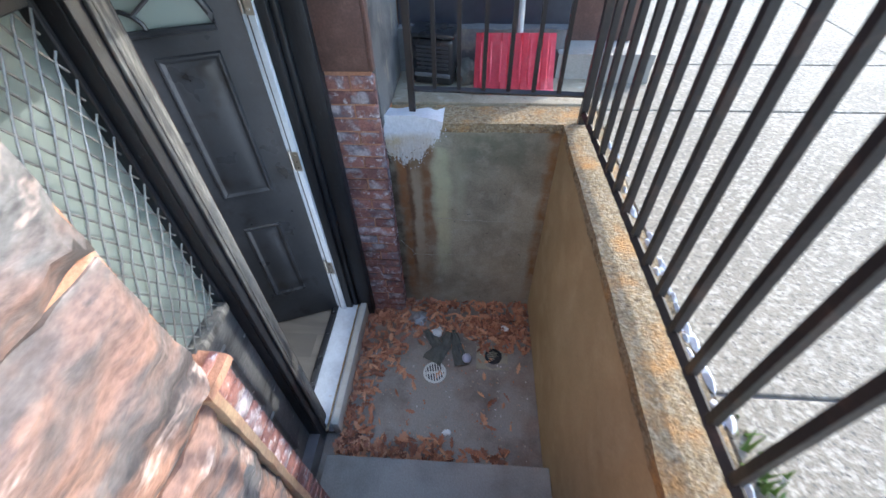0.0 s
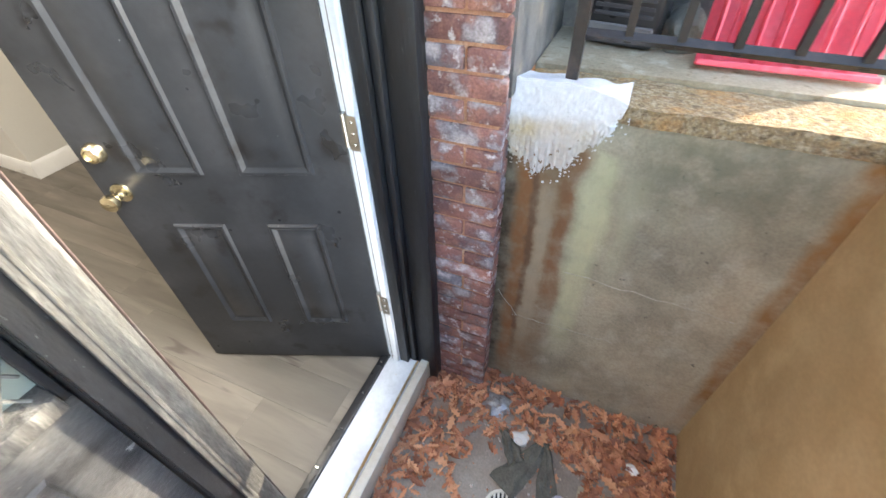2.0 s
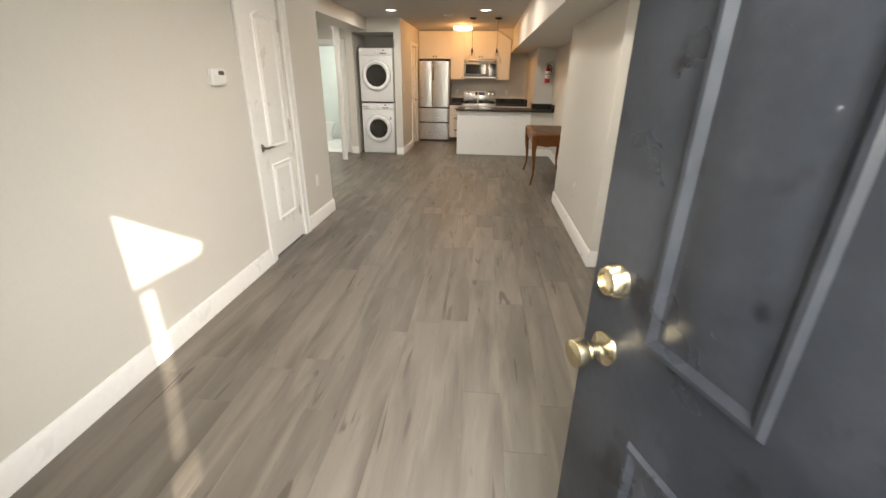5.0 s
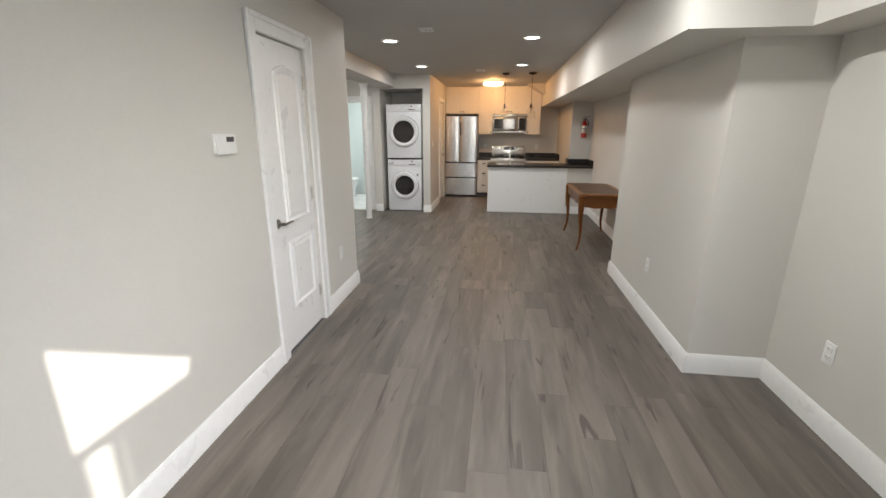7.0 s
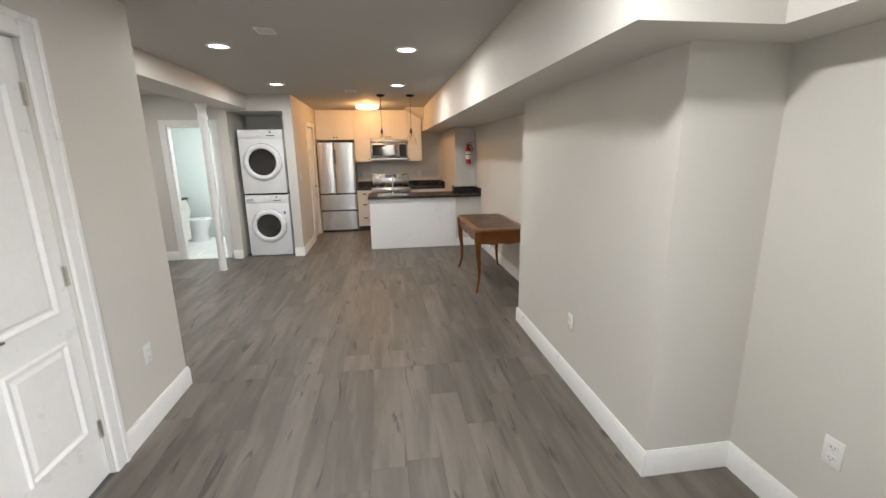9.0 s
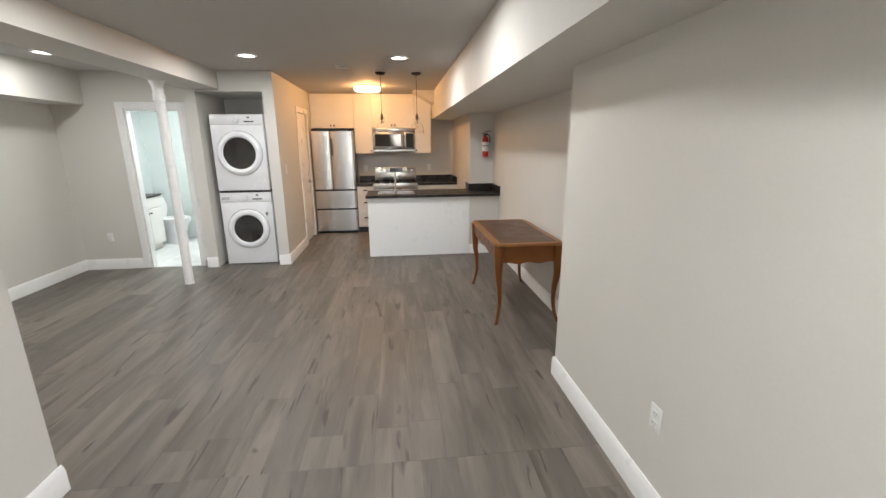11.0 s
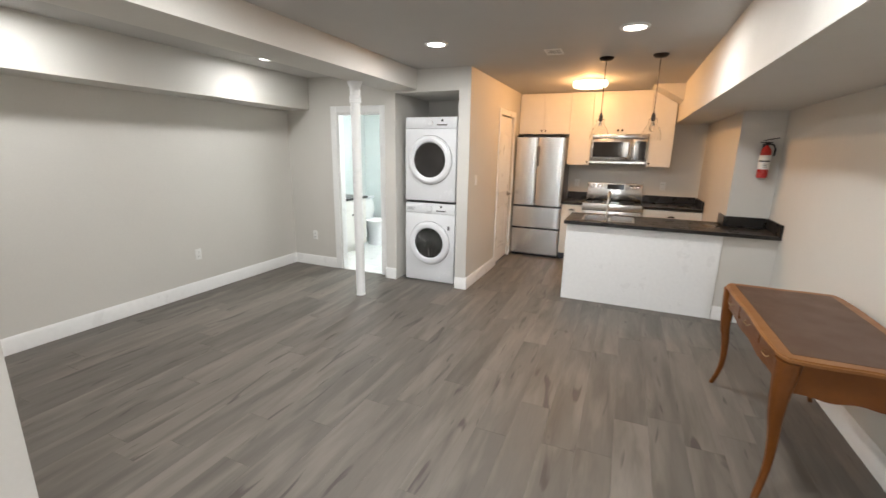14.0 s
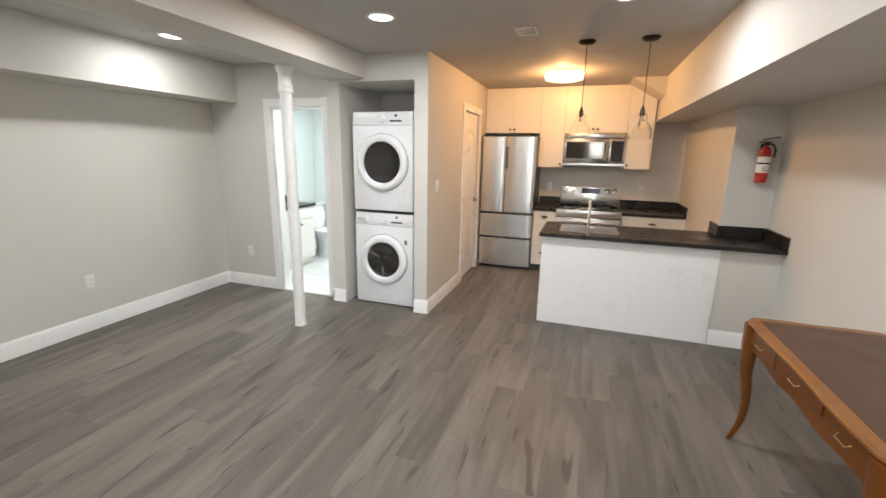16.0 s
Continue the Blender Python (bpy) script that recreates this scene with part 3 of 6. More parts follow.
def laundry(name, z, tall, cz, r_out, r_glass, label, drawer):
    t = thing(name, label, name.replace("_", " "), m=pose(-8.955, -0.735, z))
    part("body", boxes((-0.72, -0.312, 0.012, -0.018, 0.312, tall), bevel=0.012), WHITE, t)
    part("front_panel", boxes((-0.018, -0.312, 0.012, 0.0, 0.312, tall - 0.125), bevel=0.007), WHITE, t)
    bm = boxes((-0.018, -0.312, tall - 0.122, 0.0, 0.312, tall - 0.001), bevel=0.006)
    for v in bm.verts:
        if v.co.z > tall - 0.05 and v.co.x > -0.012:
            v.co.x -= 0.014
    panel = part("control_panel", bm, WHITE, t)
    part("dial", lathe([(0.034, -0.004), (0.034, 0.008), (0.029, 0.016), (0.001, 0.016)], (0, 0.0, tall - 0.066), "X", 24), WHITE, panel, "round white dial")
    part("display", boxes((-0.001, 0.085, tall - 0.092, 0.004, 0.205, tall - 0.080), bevel=0.001, seg=1), BLACKP, panel, "black display strip")
    part("badge", boxes((-0.006, 0.13, tall - 0.048, -0.002, 0.155, tall - 0.028)), DARKGREY, panel)
    if drawer:
        part("detergent_drawer", boxes((-0.004, -0.295, tall - 0.105, 0.004, -0.165, tall - 0.035), bevel=0.004), WHITE, panel)
        for k in range(3):
            part("print_bar", boxes((0.0042, -0.285, tall - 0.088 + 0.012 * k, 0.0048, -0.19 - 0.02 * (k % 2), tall - 0.083 + 0.012 * k)), LINER, panel)
        part("sticker", boxes((-0.001, 0.225, cz + 0.17, 0.0006, 0.255, cz + 0.215)), LINER, t, "small grey sticker")
    for k in range(3):
        part("foot", lathe([(0.001, 0.0), (0.02, 0.0), (0.018, 0.013), (0.001, 0.013)], (-0.08 - 0.28 * k, 0.26 if k % 2 else -0.26, 0), seg=10), BLACKP, t)
    door = part("door", lathe([(r_out, 0.0), (r_out, 0.012), (r_out - 0.012, 0.030), (r_out - 0.035, 0.040), (r_glass + 0.012, 0.034), (r_glass, 0.018), (r_glass, 0.0)], (0, 0.0, cz), "X", 48), WHITE, t, "round white door ring")
    dr = part("drum", lathe([(r_glass, 0.0012), (r_glass * 0.86, 0.004), (r_glass * 0.80, 0.0014), (r_glass * 0.5, 0.0012), (0.001, 0.003)], (0, 0.0, cz), "X", 36), DRUM if drawer else DRYDRUM, door, "steel drum seen through the glass")
    if drawer:
        for a in (0.52, 2.62, 4.71):
            c0, s0 = math.cos(a), math.sin(a)
            part("paddle", tube([(0.006, 0.03 * c0, cz + 0.03 * s0), (0.010, 0.09 * c0, cz + 0.09 * s0), (0.006, 0.145 * c0, cz + 0.145 * s0)], [0.008, 0.013, 0.018], 8), CHROME, dr)
    dg = part("door_glass", lathe([(r_glass, 0.016), (r_glass * 0.95, 0.024), (r_glass * 0.82, 0.035), (r_glass * 0.6, 0.045), (r_glass * 0.3, 0.051), (0.001, 0.053)], (0, 0.0, cz), "X", 40), SMOKED, door, "dark bowed glass")
    dg.visible_shadow = False
    part("seam", lathe([(r_out + 0.004, 0.0002), (r_out + 0.004, 0.001), (r_out, 0.001)], (0, 0.0, cz), "X", 48), DARKGREY, door)
    return t


washer = laundry("washing_machine", 0.0, 0.945, 0.475, 0.255, 0.178, "white front-loading washing machine on the floor", True)
dryer = laundry("tumble_dryer", 0.957, 0.935, 0.470, 0.268, 0.192, "white tumble dryer stacked on the washing machine", False)
tagged(part("stacking_strip", boxes((-9.66, -1.04, 0.9455, -8.962, -0.43, 0.9565)), BLACKP), "black stacking strip between washer and dryer", "stacking kit")

# ---- refrigerator ----
fridge = thing("refrigerator", "brushed steel refrigerator with french doors and two drawers", "refrigerator", m=pose(-10.78, 0.135, 0))
FW = 0.352


def bowed_front(y0, y1, z0, z1, depth=0.055, bulge=0.012):
    """A door or drawer front whose face swells softly and turns back at its edges."""
    n = 16
    face = [(0.0 if 0 < k < n else -0.008, y0 + (y1 - y0) * k / n) for k in range(n + 1)]
    face = [(x + bulge * (1 - (2 * k / n - 1) ** 2) - bulge, y) for k, (x, y) in enumerate(face)]
    return prism([(-depth, y0), *face, (-depth, y1)], z1 - z0, "Z", z0)


part("body", boxes((-0.60, -FW, 0.02, -0.065, FW, 1.745), bevel=0.006), DARKGREY, fridge, "dark grey cabinet")
for name, y0, y1, z0, z1 in (("left_door", -FW, -0.034, 0.775, 1.74), ("right_door", -0.028, FW, 0.775, 1.74), ("upper_drawer", -FW, FW, 0.445, 0.745), ("lower_drawer", -FW, FW, 0.045, 0.418)):
    d = part(name, bowed_front(y0, y1, z0, z1), STEEL, fridge, "brushed steel front", smooth=30)
    if "drawer" in name:
        part("grip", boxes((-0.05, y0 + 0.004, z1 - 0.001, -0.004, y1 - 0.004, z1 + 0.022)), BLACKP, d, "black recessed grip")
part("grip", boxes((-0.03, -0.028, 1.34, 0.0015, -0.004, 1.62), bevel=0.004, seg=1), LINER, bpy.data.objects["right_door"])
for yy in (-0.3, 0.3):
    part("hinge_cover", boxes((-0.12, yy - 0.04, 1.7455, -0.02, yy + 0.04, 1.765), bevel=0.004, seg=1), BLACKP, fridge)
part("kick_plate", boxes((-0.55, -0.34, 0.0, -0.05, 0.34, 0.02)), BLACKP, fridge)

# ---- kitchen cabinets ----


def knob(parent, x, y, z):
    part("knob", lathe([(0.004, 0), (0.005, 0.012), (0.013, 0.018), (0.014, 0.024), (0.009, 0.030), (0.001, 0.031)], (x, y, z), "X", 14), BRONZE, parent, "dark bronze knob")


def shaker(parent, x, y0, y1, z0, z1, name="door"):
    """A framed flat-panel front standing on the plane x."""
    g, w = 0.0015, 0.052
    a, b, c, e = y0 + g, y1 - g, z0 + g, z1 - g
    d = part(name, boxes((x, a, c, x + 0.014, b, e)), CAB, parent)
    part("front_frame", boxes((x + 0.014, a, c, x + 0.020, a + w, e), (x + 0.014, b - w, c, x + 0.020, b, e), (x + 0.014, a + w, c, x + 0.020, b - w, c + w), (x + 0.014, a + w, e - w, x + 0.020, b - w, e), bevel=0.001, seg=1), CAB, d)
    return d


def wall_cabinet(y0, y1, z0, z1, doors, label, depth=0.33, knob_low=True):
    t = thing("wall_cabinet", label, "cabinet", "upper kitchen cabinets", pose(XK, (y0 + y1) / 2, z0))
    h, w = z1 - z0, (y1 - y0) / 2
    part("body", boxes((0.001, -w + 0.0005, 0, depth, w - 0.0005, h)), CAB, t)
    n = doors
    for k in range(n):
        a, b = -w + 2 * w * k / n, -w + 2 * w * (k + 1) / n
        d = shaker(t, depth + 0.001, a, b, 0.0, h)
        side = (b - 0.028) if (n == 2 and k == 0) else (a + 0.028)
        if n == 1:
            side = b - 0.028 if knob_low == "right" else a + 0.028
        knob(d, depth + 0.021, side, 0.045)
    return t


wall_cabinet(-0.240, 0.485, 1.795, 2.362, 2, "white two-door cabinet above the refrigerator")
wall_cabinet(0.487, 0.792, 1.365, 2.362, 1, "white tall wall cabinet beside the microwave", knob_low="right")
wall_cabinet(0.794, 1.530, 1.80, 2.362, 2, "white two-door cabinet above the microwave")
wall_cabinet(1.532, 1.825, 1.365, 2.362, 1, "white wall cabinet under the soffit corner")


def cup_pull(parent, x, y, z):
    bm = bmesh.new()
    bmesh.ops.create_uvsphere(bm, u_segments=14, v_segments=8, radius=1.0)
    bmesh.ops.delete(bm, geom=[v for v in bm.verts if v.co.x < -0.01 or v.co.z < -0.25], context="VERTS")
    for v in bm.verts:
        v.co = Vector((x + v.co.x * 0.022, y + v.co.y * 0.043, z + v.co.z * 0.018))
    bmesh.ops.solidify(bm, geom=bm.faces[:], thickness=0.002)
    part("cup_pull", bm, BRONZE, parent, "dark bronze cup pull")


def base_cabinet(y0, y1, fronts, label):
    t = thing("base_cabinet", label, "cabinet", "lower kitchen cabinets", pose(XK, (y0 + y1) / 2, 0))
    w = (y1 - y0) / 2
    part("body", boxes((0.001, -w, 0.10, 0.60, w, 0.818)), CAB, t)
    part("toe_kick", boxes((0.001, -w, 0.0, 0.54, w, 0.10)), DARKGREY, t)
    for z0, z1 in fronts:
        d = shaker(t, 0.601, -w, w, z0, z1, "drawer")
        cup_pull(d, 0.62, 0.0, (z0 + z1) / 2 + 0.01)
    return t


base_cabinet(0.500, 0.782, [(0.11, 0.39), (0.39, 0.64), (0.64, 0.815)], "white three-drawer base cabinet by the refrigerator")
base_cabinet(1.556, 2.248, [(0.11, 0.62), (0.62, 0.815)], "white base cabinet beside the stove")
CT0, CT1 = 0.820, 0.853


def counter(label, rows):
    return tagged(part("worktop", boxes(*rows, bevel=0.003, seg=1), GRANITE), label, "worktop")


counter("polished black granite worktop by the refrigerator", [(XK + 0.002, 0.498, CT0, XK + 0.635, 0.783, CT1), (XK + 0.002, 0.498, CT1, XK + 0.022, 0.783, CT1 + 0.10)])
counter("polished black granite worktop beside the stove", [(XK + 0.002, 1.555, CT0, XK + 0.635, 2.248, CT1), (XK + 0.002, 1.555, CT1, XK + 0.022, 2.226, CT1 + 0.10), (XK + 0.022, 2.228, CT1, XK + 0.62, 2.248, CT1 + 0.10)])

# ---- stove and microwave ----
stove = thing("stove", "stainless steel electric range with a black glass top", "stove", m=pose(XK + 0.01, 1.165, -0.025))
SW = 0.380
part("body", boxes((0.0, -SW, 0.026, 0.64, SW, 0.865), bevel=0.004, seg=1), DARKGREY, stove)
part("cooktop", boxes((0.06, -SW, 0.866, 0.66, SW, 0.884), bevel=0.004), DARKGLASS, stove, "black glass cooktop")
part("top_trim", boxes((0.655, -SW, 0.80, 0.685, SW, 0.889), bevel=0.006), STEEL_H, stove)
bg = boxes((0.0, -SW, 0.884, 0.085, SW, 1.135), bevel=0.010)
for v in bg.verts:
    if v.co.z > 1.0:
        v.co.x -= 0.03 if v.co.x > 0.04 else 0
guard = part("backguard", bg, STEEL_P, stove, "steel control panel")
part("display", boxes((0.055, -0.10, 1.045, 0.0655, 0.13, 1.115)), DARKGLASS, guard, "black clock display")
for yy in (-0.31, -0.21, 0.22, 0.31):
    part("control_knob", lathe([(0.024, 0.003), (0.024, 0.016), (0.019, 0.030), (0.001, 0.031)], (0.058, yy, 1.075), "X", 18), CHROME, guard, "chrome control knob")
    # left rings are white, right ones grey: light on the left painted in
    part("dial_ring", lathe([(0.025, 0.0), (0.039, 0.0), (0.038, 0.004), (0.025, 0.004), (0.025, 0.0)], (0.056, yy, 1.075), "X", 24), PLASTIC if yy < 0 else LINER, guard, "dial ring, white on the lit side")
for k, (xx, yy, rr) in enumerate([(0.22, -0.19, 0.10), (0.22, 0.19, 0.085), (0.50, -0.19, 0.085), (0.50, 0.19, 0.11)]):
    part("burner_ring", lathe([(rr - 0.003, 0.8842), (rr - 0.003, 0.8847), (rr, 0.8847), (rr, 0.8842)], (xx, yy, 0), seg=40), LINER, stove)
od = part("oven_door", boxes((0.641, -SW + 0.004, 0.24, 0.672, SW - 0.004, 0.79), bevel=0.006), STEEL_H, stove, "steel oven door")
part("oven_window", boxes((0.6725, -0.25, 0.36, 0.6745, 0.25, 0.66)), DARKGLASS, od)
part("oven_handle", tube([(0.672, -0.31, 0.75), (0.715, -0.31, 0.75), (0.72, 0, 0.75), (0.715, 0.31, 0.75), (0.672, 0.31, 0.75)], 0.011, 10), STEEL_H, od)
part("storage_drawer", boxes((0.641, -SW + 0.004, 0.05, 0.668, SW - 0.004, 0.225), bevel=0.006), STEEL_H, stove)

mw = thing("microwave", "stainless steel over-range microwave with dark window", "microwave", m=pose(XK + 0.002, 1.162, 1.40))
part("body", boxes((0.0, -0.366, 0.0, 0.34, 0.366, 0.396), bevel=0.004, seg=1), DARKGREY, mw)
part("top_grille", boxes((0.341, -0.366, 0.335, 0.375, 0.366, 0.396), bevel=0.008), STEEL_P, mw, "steel vent strip")
md = part("door", boxes((0.341, -0.366, 0.03, 0.385, 0.175, 0.332), bevel=0.008), STEEL_P, mw, "steel framed door")
part("window", boxes((0.386, -0.33, 0.085, 0.3885, 0.125, 0.29), bevel=0.001, seg=1), DARKGLASS, md)
part("handle", tube([(0.385, 0.15, 0.06), (0.42, 0.15, 0.075), (0.425, 0.15, 0.18), (0.42, 0.15, 0.29), (0.385, 0.15, 0.305)], 0.011, 10), CHROME, md)
cp = part("control_panel", boxes((0.341, 0.178, 0.03, 0.383, 0.366, 0.332), bevel=0.006), STEEL_P, mw, "steel control panel")
part("keypad", boxes((0.3832, 0.205, 0.055, 0.3848, 0.345, 0.30), bevel=0.0005, seg=1), DARKGLASS, cp, "black glass keypad")
part("bottom_trim", boxes((0.341, -0.366, 0.0, 0.372, 0.366, 0.028), bevel=0.004, seg=1), STEEL_H, mw)

# ---- peninsula ----
IX, IY0, IY1 = -9.10, 0.786, 2.185
structure("wall_stub", boxes((-9.50, IY1, 0, IX - 0.012, 2.60, CT0 - 0.001)), PAINT, "warm grey painted knee wall under the worktop", "wall")
baseboard(IX - 0.012, IY1 + 0.001, IX - 0.012, 2.60 - 0.016, 1, 0)
pen = thing("kitchen_island", "white panelled peninsula base facing the room", "kitchen island", m=pose(IX, (IY0 + IY1) / 2, 0))
hw = (IY1 - IY0) / 2
part("back_panel", boxes((-0.014, -hw, 0.0, 0.0, hw - 0.001, CT0 - 0.001), bevel=0.0015, seg=1), TRIM, pen)
part("carcass", boxes((-0.58, -hw + 0.003, 0.09, -0.0145, hw - 0.001, 0.60)), CAB, pen)
part("end_panel", boxes((-0.585, -hw - 0.004, 0.0, -0.0145, -hw + 0.002, CT0 - 0.001)), CAB, pen)
SX0, SX1, SY0, SY1 = -9.60, -9.22, 0.93, 1.42
counter("polished black granite peninsula worktop with a sink cutout", [
    (SX1, 0.762, CT0, -9.04, 2.25, CT1), (-9.745, 0.762, CT0, SX0, 2.25, CT1), (SX0, 0.762, CT0, SX1, SY0, CT1), (SX0, SY1, CT0, SX1, 2.25, CT1), (-9.498, 2.25, CT0, -9.04, 2.598, CT1)])
counter("black granite upstand round the worktop corner", [(-9.498, 2.252, CT1 + 0.001, -9.478, 2.576, CT1 + 0.10), (-9.498, 2.578, CT1 + 0.001, -9.045, 2.598, CT1 + 0.10), (-9.745, 2.228, CT1 + 0.001, -9.46, 2.248, CT1 + 0.10)])
sink = thing("sink", "stainless steel double sink set in the worktop", "sink", m=pose((SX0 + SX1) / 2, (SY0 + SY1) / 2, CT0))
ax, ay = (SX1 - SX0) / 2, (SY1 - SY0) / 2
for name, y0, y1 in (("basin", -ay + 0.002, -0.012), ("basin", 0.012, ay - 0.002)):
    part(name, boxes((-ax + 0.002, y0, -0.17, ax - 0.002, y1, -0.162), (-ax + 0.002, y0, -0.162, -ax + 0.006, y1, 0.034), (ax - 0.006, y0, -0.162, ax - 0.002, y1, 0.034), (-ax + 0.006, y0, -0.162, ax - 0.006, y0 + 0.004, 0.034), (-ax + 0.006, y1 - 0.004, -0.162, ax - 0.006, y1, 0.034)), STEEL_H, sink)
part("divider", boxes((-ax + 0.004, -0.0115, -0.02, ax - 0.004, 0.0115, 0.026), bevel=0.004), STEEL_H, sink)
part("rim", boxes((-ax - 0.012, -ay - 0.012, 0.0305, ax + 0.012, -ay + 0.004, 0.0335), (-ax - 0.012, ay - 0.004, 0.0305, ax + 0.012, ay + 0.012, 0.0335), (-ax - 0.012, -ay + 0.004, 0.0305, -ax + 0.004, ay - 0.004, 0.0335), (ax - 0.004, -ay + 0.004, 0.0305, ax + 0.012, ay - 0.004, 0.0335)), STEEL_H, sink)
tap = thing("kitchen_faucet", "chrome gooseneck faucet behind the sink", "faucet", m=pose(-9.155, 1.165, CT1))
part("base", lathe([(0.001, 0.0), (0.027, 0.0), (0.027, 0.006), (0.017, 0.012), (0.016, 0.07), (0.001, 0.07)], seg=20), CHROME, tap)
arc = [(0, 0, 0.07), (0, 0, 0.22)] + [(-0.075 + 0.075 * math.cos(a), 0, 0.22 + 0.075 * math.sin(a)) for a in np.linspace(0.3, math.pi, 9)] + [(-0.15, 0, 0.17)]
part("spout", tube(arc, 0.0115, 12), CHROME, tap)
part("lever", tube([(0, 0.016, 0.05), (0, 0.045, 0.06), (0, 0.10, 0.085)], [0.008, 0.006, 0.005], 8), CHROME, tap)

# ---- fire extinguisher ----
ext = thing("fire_extinguisher", "red fire extinguisher hung on the wall stub", "fire extinguisher", m=pose(-9.435, 2.462, 1.335))
part("cylinder", lathe([(0.0009, 0.0), (0.0378, 0.0), (0.0426, 0.006), (0.0426, 0.235), (0.0361, 0.265), (0.0172, 0.285), (0.0138, 0.295), (0.0009, 0.295)], seg=28), RED, ext, "red cylinder")
part("label_band", lathe([(0.0434, 0.08), (0.0437, 0.082), (0.0437, 0.145), (0.0434, 0.147)], seg=28), PLASTIC, ext, "white printed label")
part("label_band", lathe([(0.0434, 0.160), (0.0437, 0.162), (0.0437, 0.205), (0.0434, 0.207)], seg=28), PLASTIC, ext, "white printed label")
part("label_text", boxes((0.038, -0.017, 0.098, 0.0452, 0.02, 0.103), (0.038, -0.017, 0.112, 0.0452, 0.014, 0.116), (0.038, -0.017, 0.125, 0.0452, 0.02, 0.129)), BLACKP, ext)
part("black_band", lathe([(0.0434, 0.147), (0.0439, 0.148), (0.0439, 0.159), (0.0434, 0.16)], seg=28), BLACKP, ext)
part("valve", boxes((-0.014, -0.014, 0.296, 0.014, 0.014, 0.325), bevel=0.003, seg=1), BLACKP, ext)
part("grip", boxes((-0.010, -0.055, 0.318, 0.010, 0.04, 0.326), bevel=0.002, seg=1), BLACKP, ext)
lv = boxes((-0.009, -0.03, -0.004, 0.009, 0.085, 0.004), bevel=0.002, seg=1)
under(part("squeeze_lever", lv, BLACKP), pose(0, 0, 0.345, 12, 0, 0), ext)
part("hose", tube([(0, 0.014, 0.31), (0, 0.05, 0.30), (0.005, 0.066, 0.26), (0.005, 0.062, 0.20)], 0.008, 8), BLACKP, ext)
part("wall_bracket", boxes((-0.062, -0.02, 0.05, -0.052, 0.02, 0.31)), DARKGREY, ext)

# ---- writing desk ----
DXA, DXB, DYA, DYB, DZ = -7.80, -6.655, 1.972, 2.568, 0.718
desk = thing("writing_desk", "cherry writing desk with brown leather top and cabriole legs", "desk", m=pose((DXA + DXB) / 2, (DYA + DYB) / 2, 0))
dw, dd = (DXB - DXA) / 2, (DYB - DYA) / 2


def wavy(w, d, swell):
    """A desk-top outline with shaped corners and softly bowed edges."""
    pts, n = [], 12
    for (x0, y0), (x1, y1), (nx, ny) in (((-w, -d), (w, -d), (0, -1)), ((w, -d), (w, d), (1, 0)), ((w, d), (-w, d), (0, 1)), ((-w, d), (-w, -d), (-1, 0))):
        for k in range(n):
            t = 0.05 + 0.9 * k / (n - 1)
            b = swell * (-math.cos(4 * math.pi * t) * 0.35 - 0.15)
            pts.append((x0 + (x1 - x0) * t + nx * b, y0 + (y1 - y0) * t + ny * b))
    return pts


bm = prism(wavy(dw, dd, 0.012), 0.024, "Z", DZ - 0.024)
bmesh.ops.bevel(bm, geom=[e for e in bm.edges if abs(e.verts[0].co.z - e.verts[1].co.z) < 1e-5], offset=0.007, segments=3, affect="EDGES")
part("desktop", bm, DESKEDGE, desk, "moulded cherry rim")
part("leather_top", prism(rect(-dw + 0.055, -dd + 0.055, dw - 0.055, dd - 0.055), 0.0025, "Z", DZ - 0.001), LEATHER, desk, "brown tooled leather writing surface")


def apron(length, deep, waves):
    n = 40
    low = [(-length + 2 * length * k / n, -deep + 0.006 * math.cos(2 * math.pi * waves * (k / n - 0.5)) + 0.045 * max(0.0, abs(2 * k / n - 1) - 0.62) ** 1.2) for k in range(n + 1)]
    return low + [(length, 0.0), (-length, 0.0)]


ZA = DZ - 0.025
for sgn, nm in ((-1, "front_apron"), (1, "back_apron")):
    bm = prism(apron(dw - 0.035, 0.135 if sgn < 0 else 0.12, 3), 0.02, "Y", 0.0)
    o = part(nm, bm, DESKWOOD, desk)
    o.location = (0, sgn * (dd - 0.035) - (0.02 if sgn > 0 else 0), ZA)
for sgn in (-1, 1):
    bm = prism(apron(dd - 0.035, 0.150, 3), 0.02, "X", 0.0)
    o = part("side_apron", bm, DESKWOOD, desk)
    o.location = (sgn * (dw - 0.035) - (0.02 if sgn > 0 else 0), 0, ZA)
for x0, x1 in ((-dw + 0.07, -0.21), (-0.20, 0.20), (0.21, dw - 0.07)):
    deep = 0.095 if abs(x0 + x1) > 0.1 else 0.07
    dr = part("drawer", boxes((x0, -dd + 0.024, ZA - deep, x1, -dd + 0.034, ZA - 0.008), bevel=0.003, seg=1), DESKWOOD, desk, "cherry drawer front")
    xm = (x0 + x1) / 2
    part("bail_pull", tube([(xm - 0.035, -dd + 0.022, ZA - deep / 2), (xm - 0.03, -dd + 0.008, ZA - deep / 2 - 0.012), (xm + 0.03, -dd + 0.008, ZA - deep / 2 - 0.012), (xm + 0.035, -dd + 0.022, ZA - deep / 2)], 0.0022, 8), BRASS, dr, "brass bail pull")
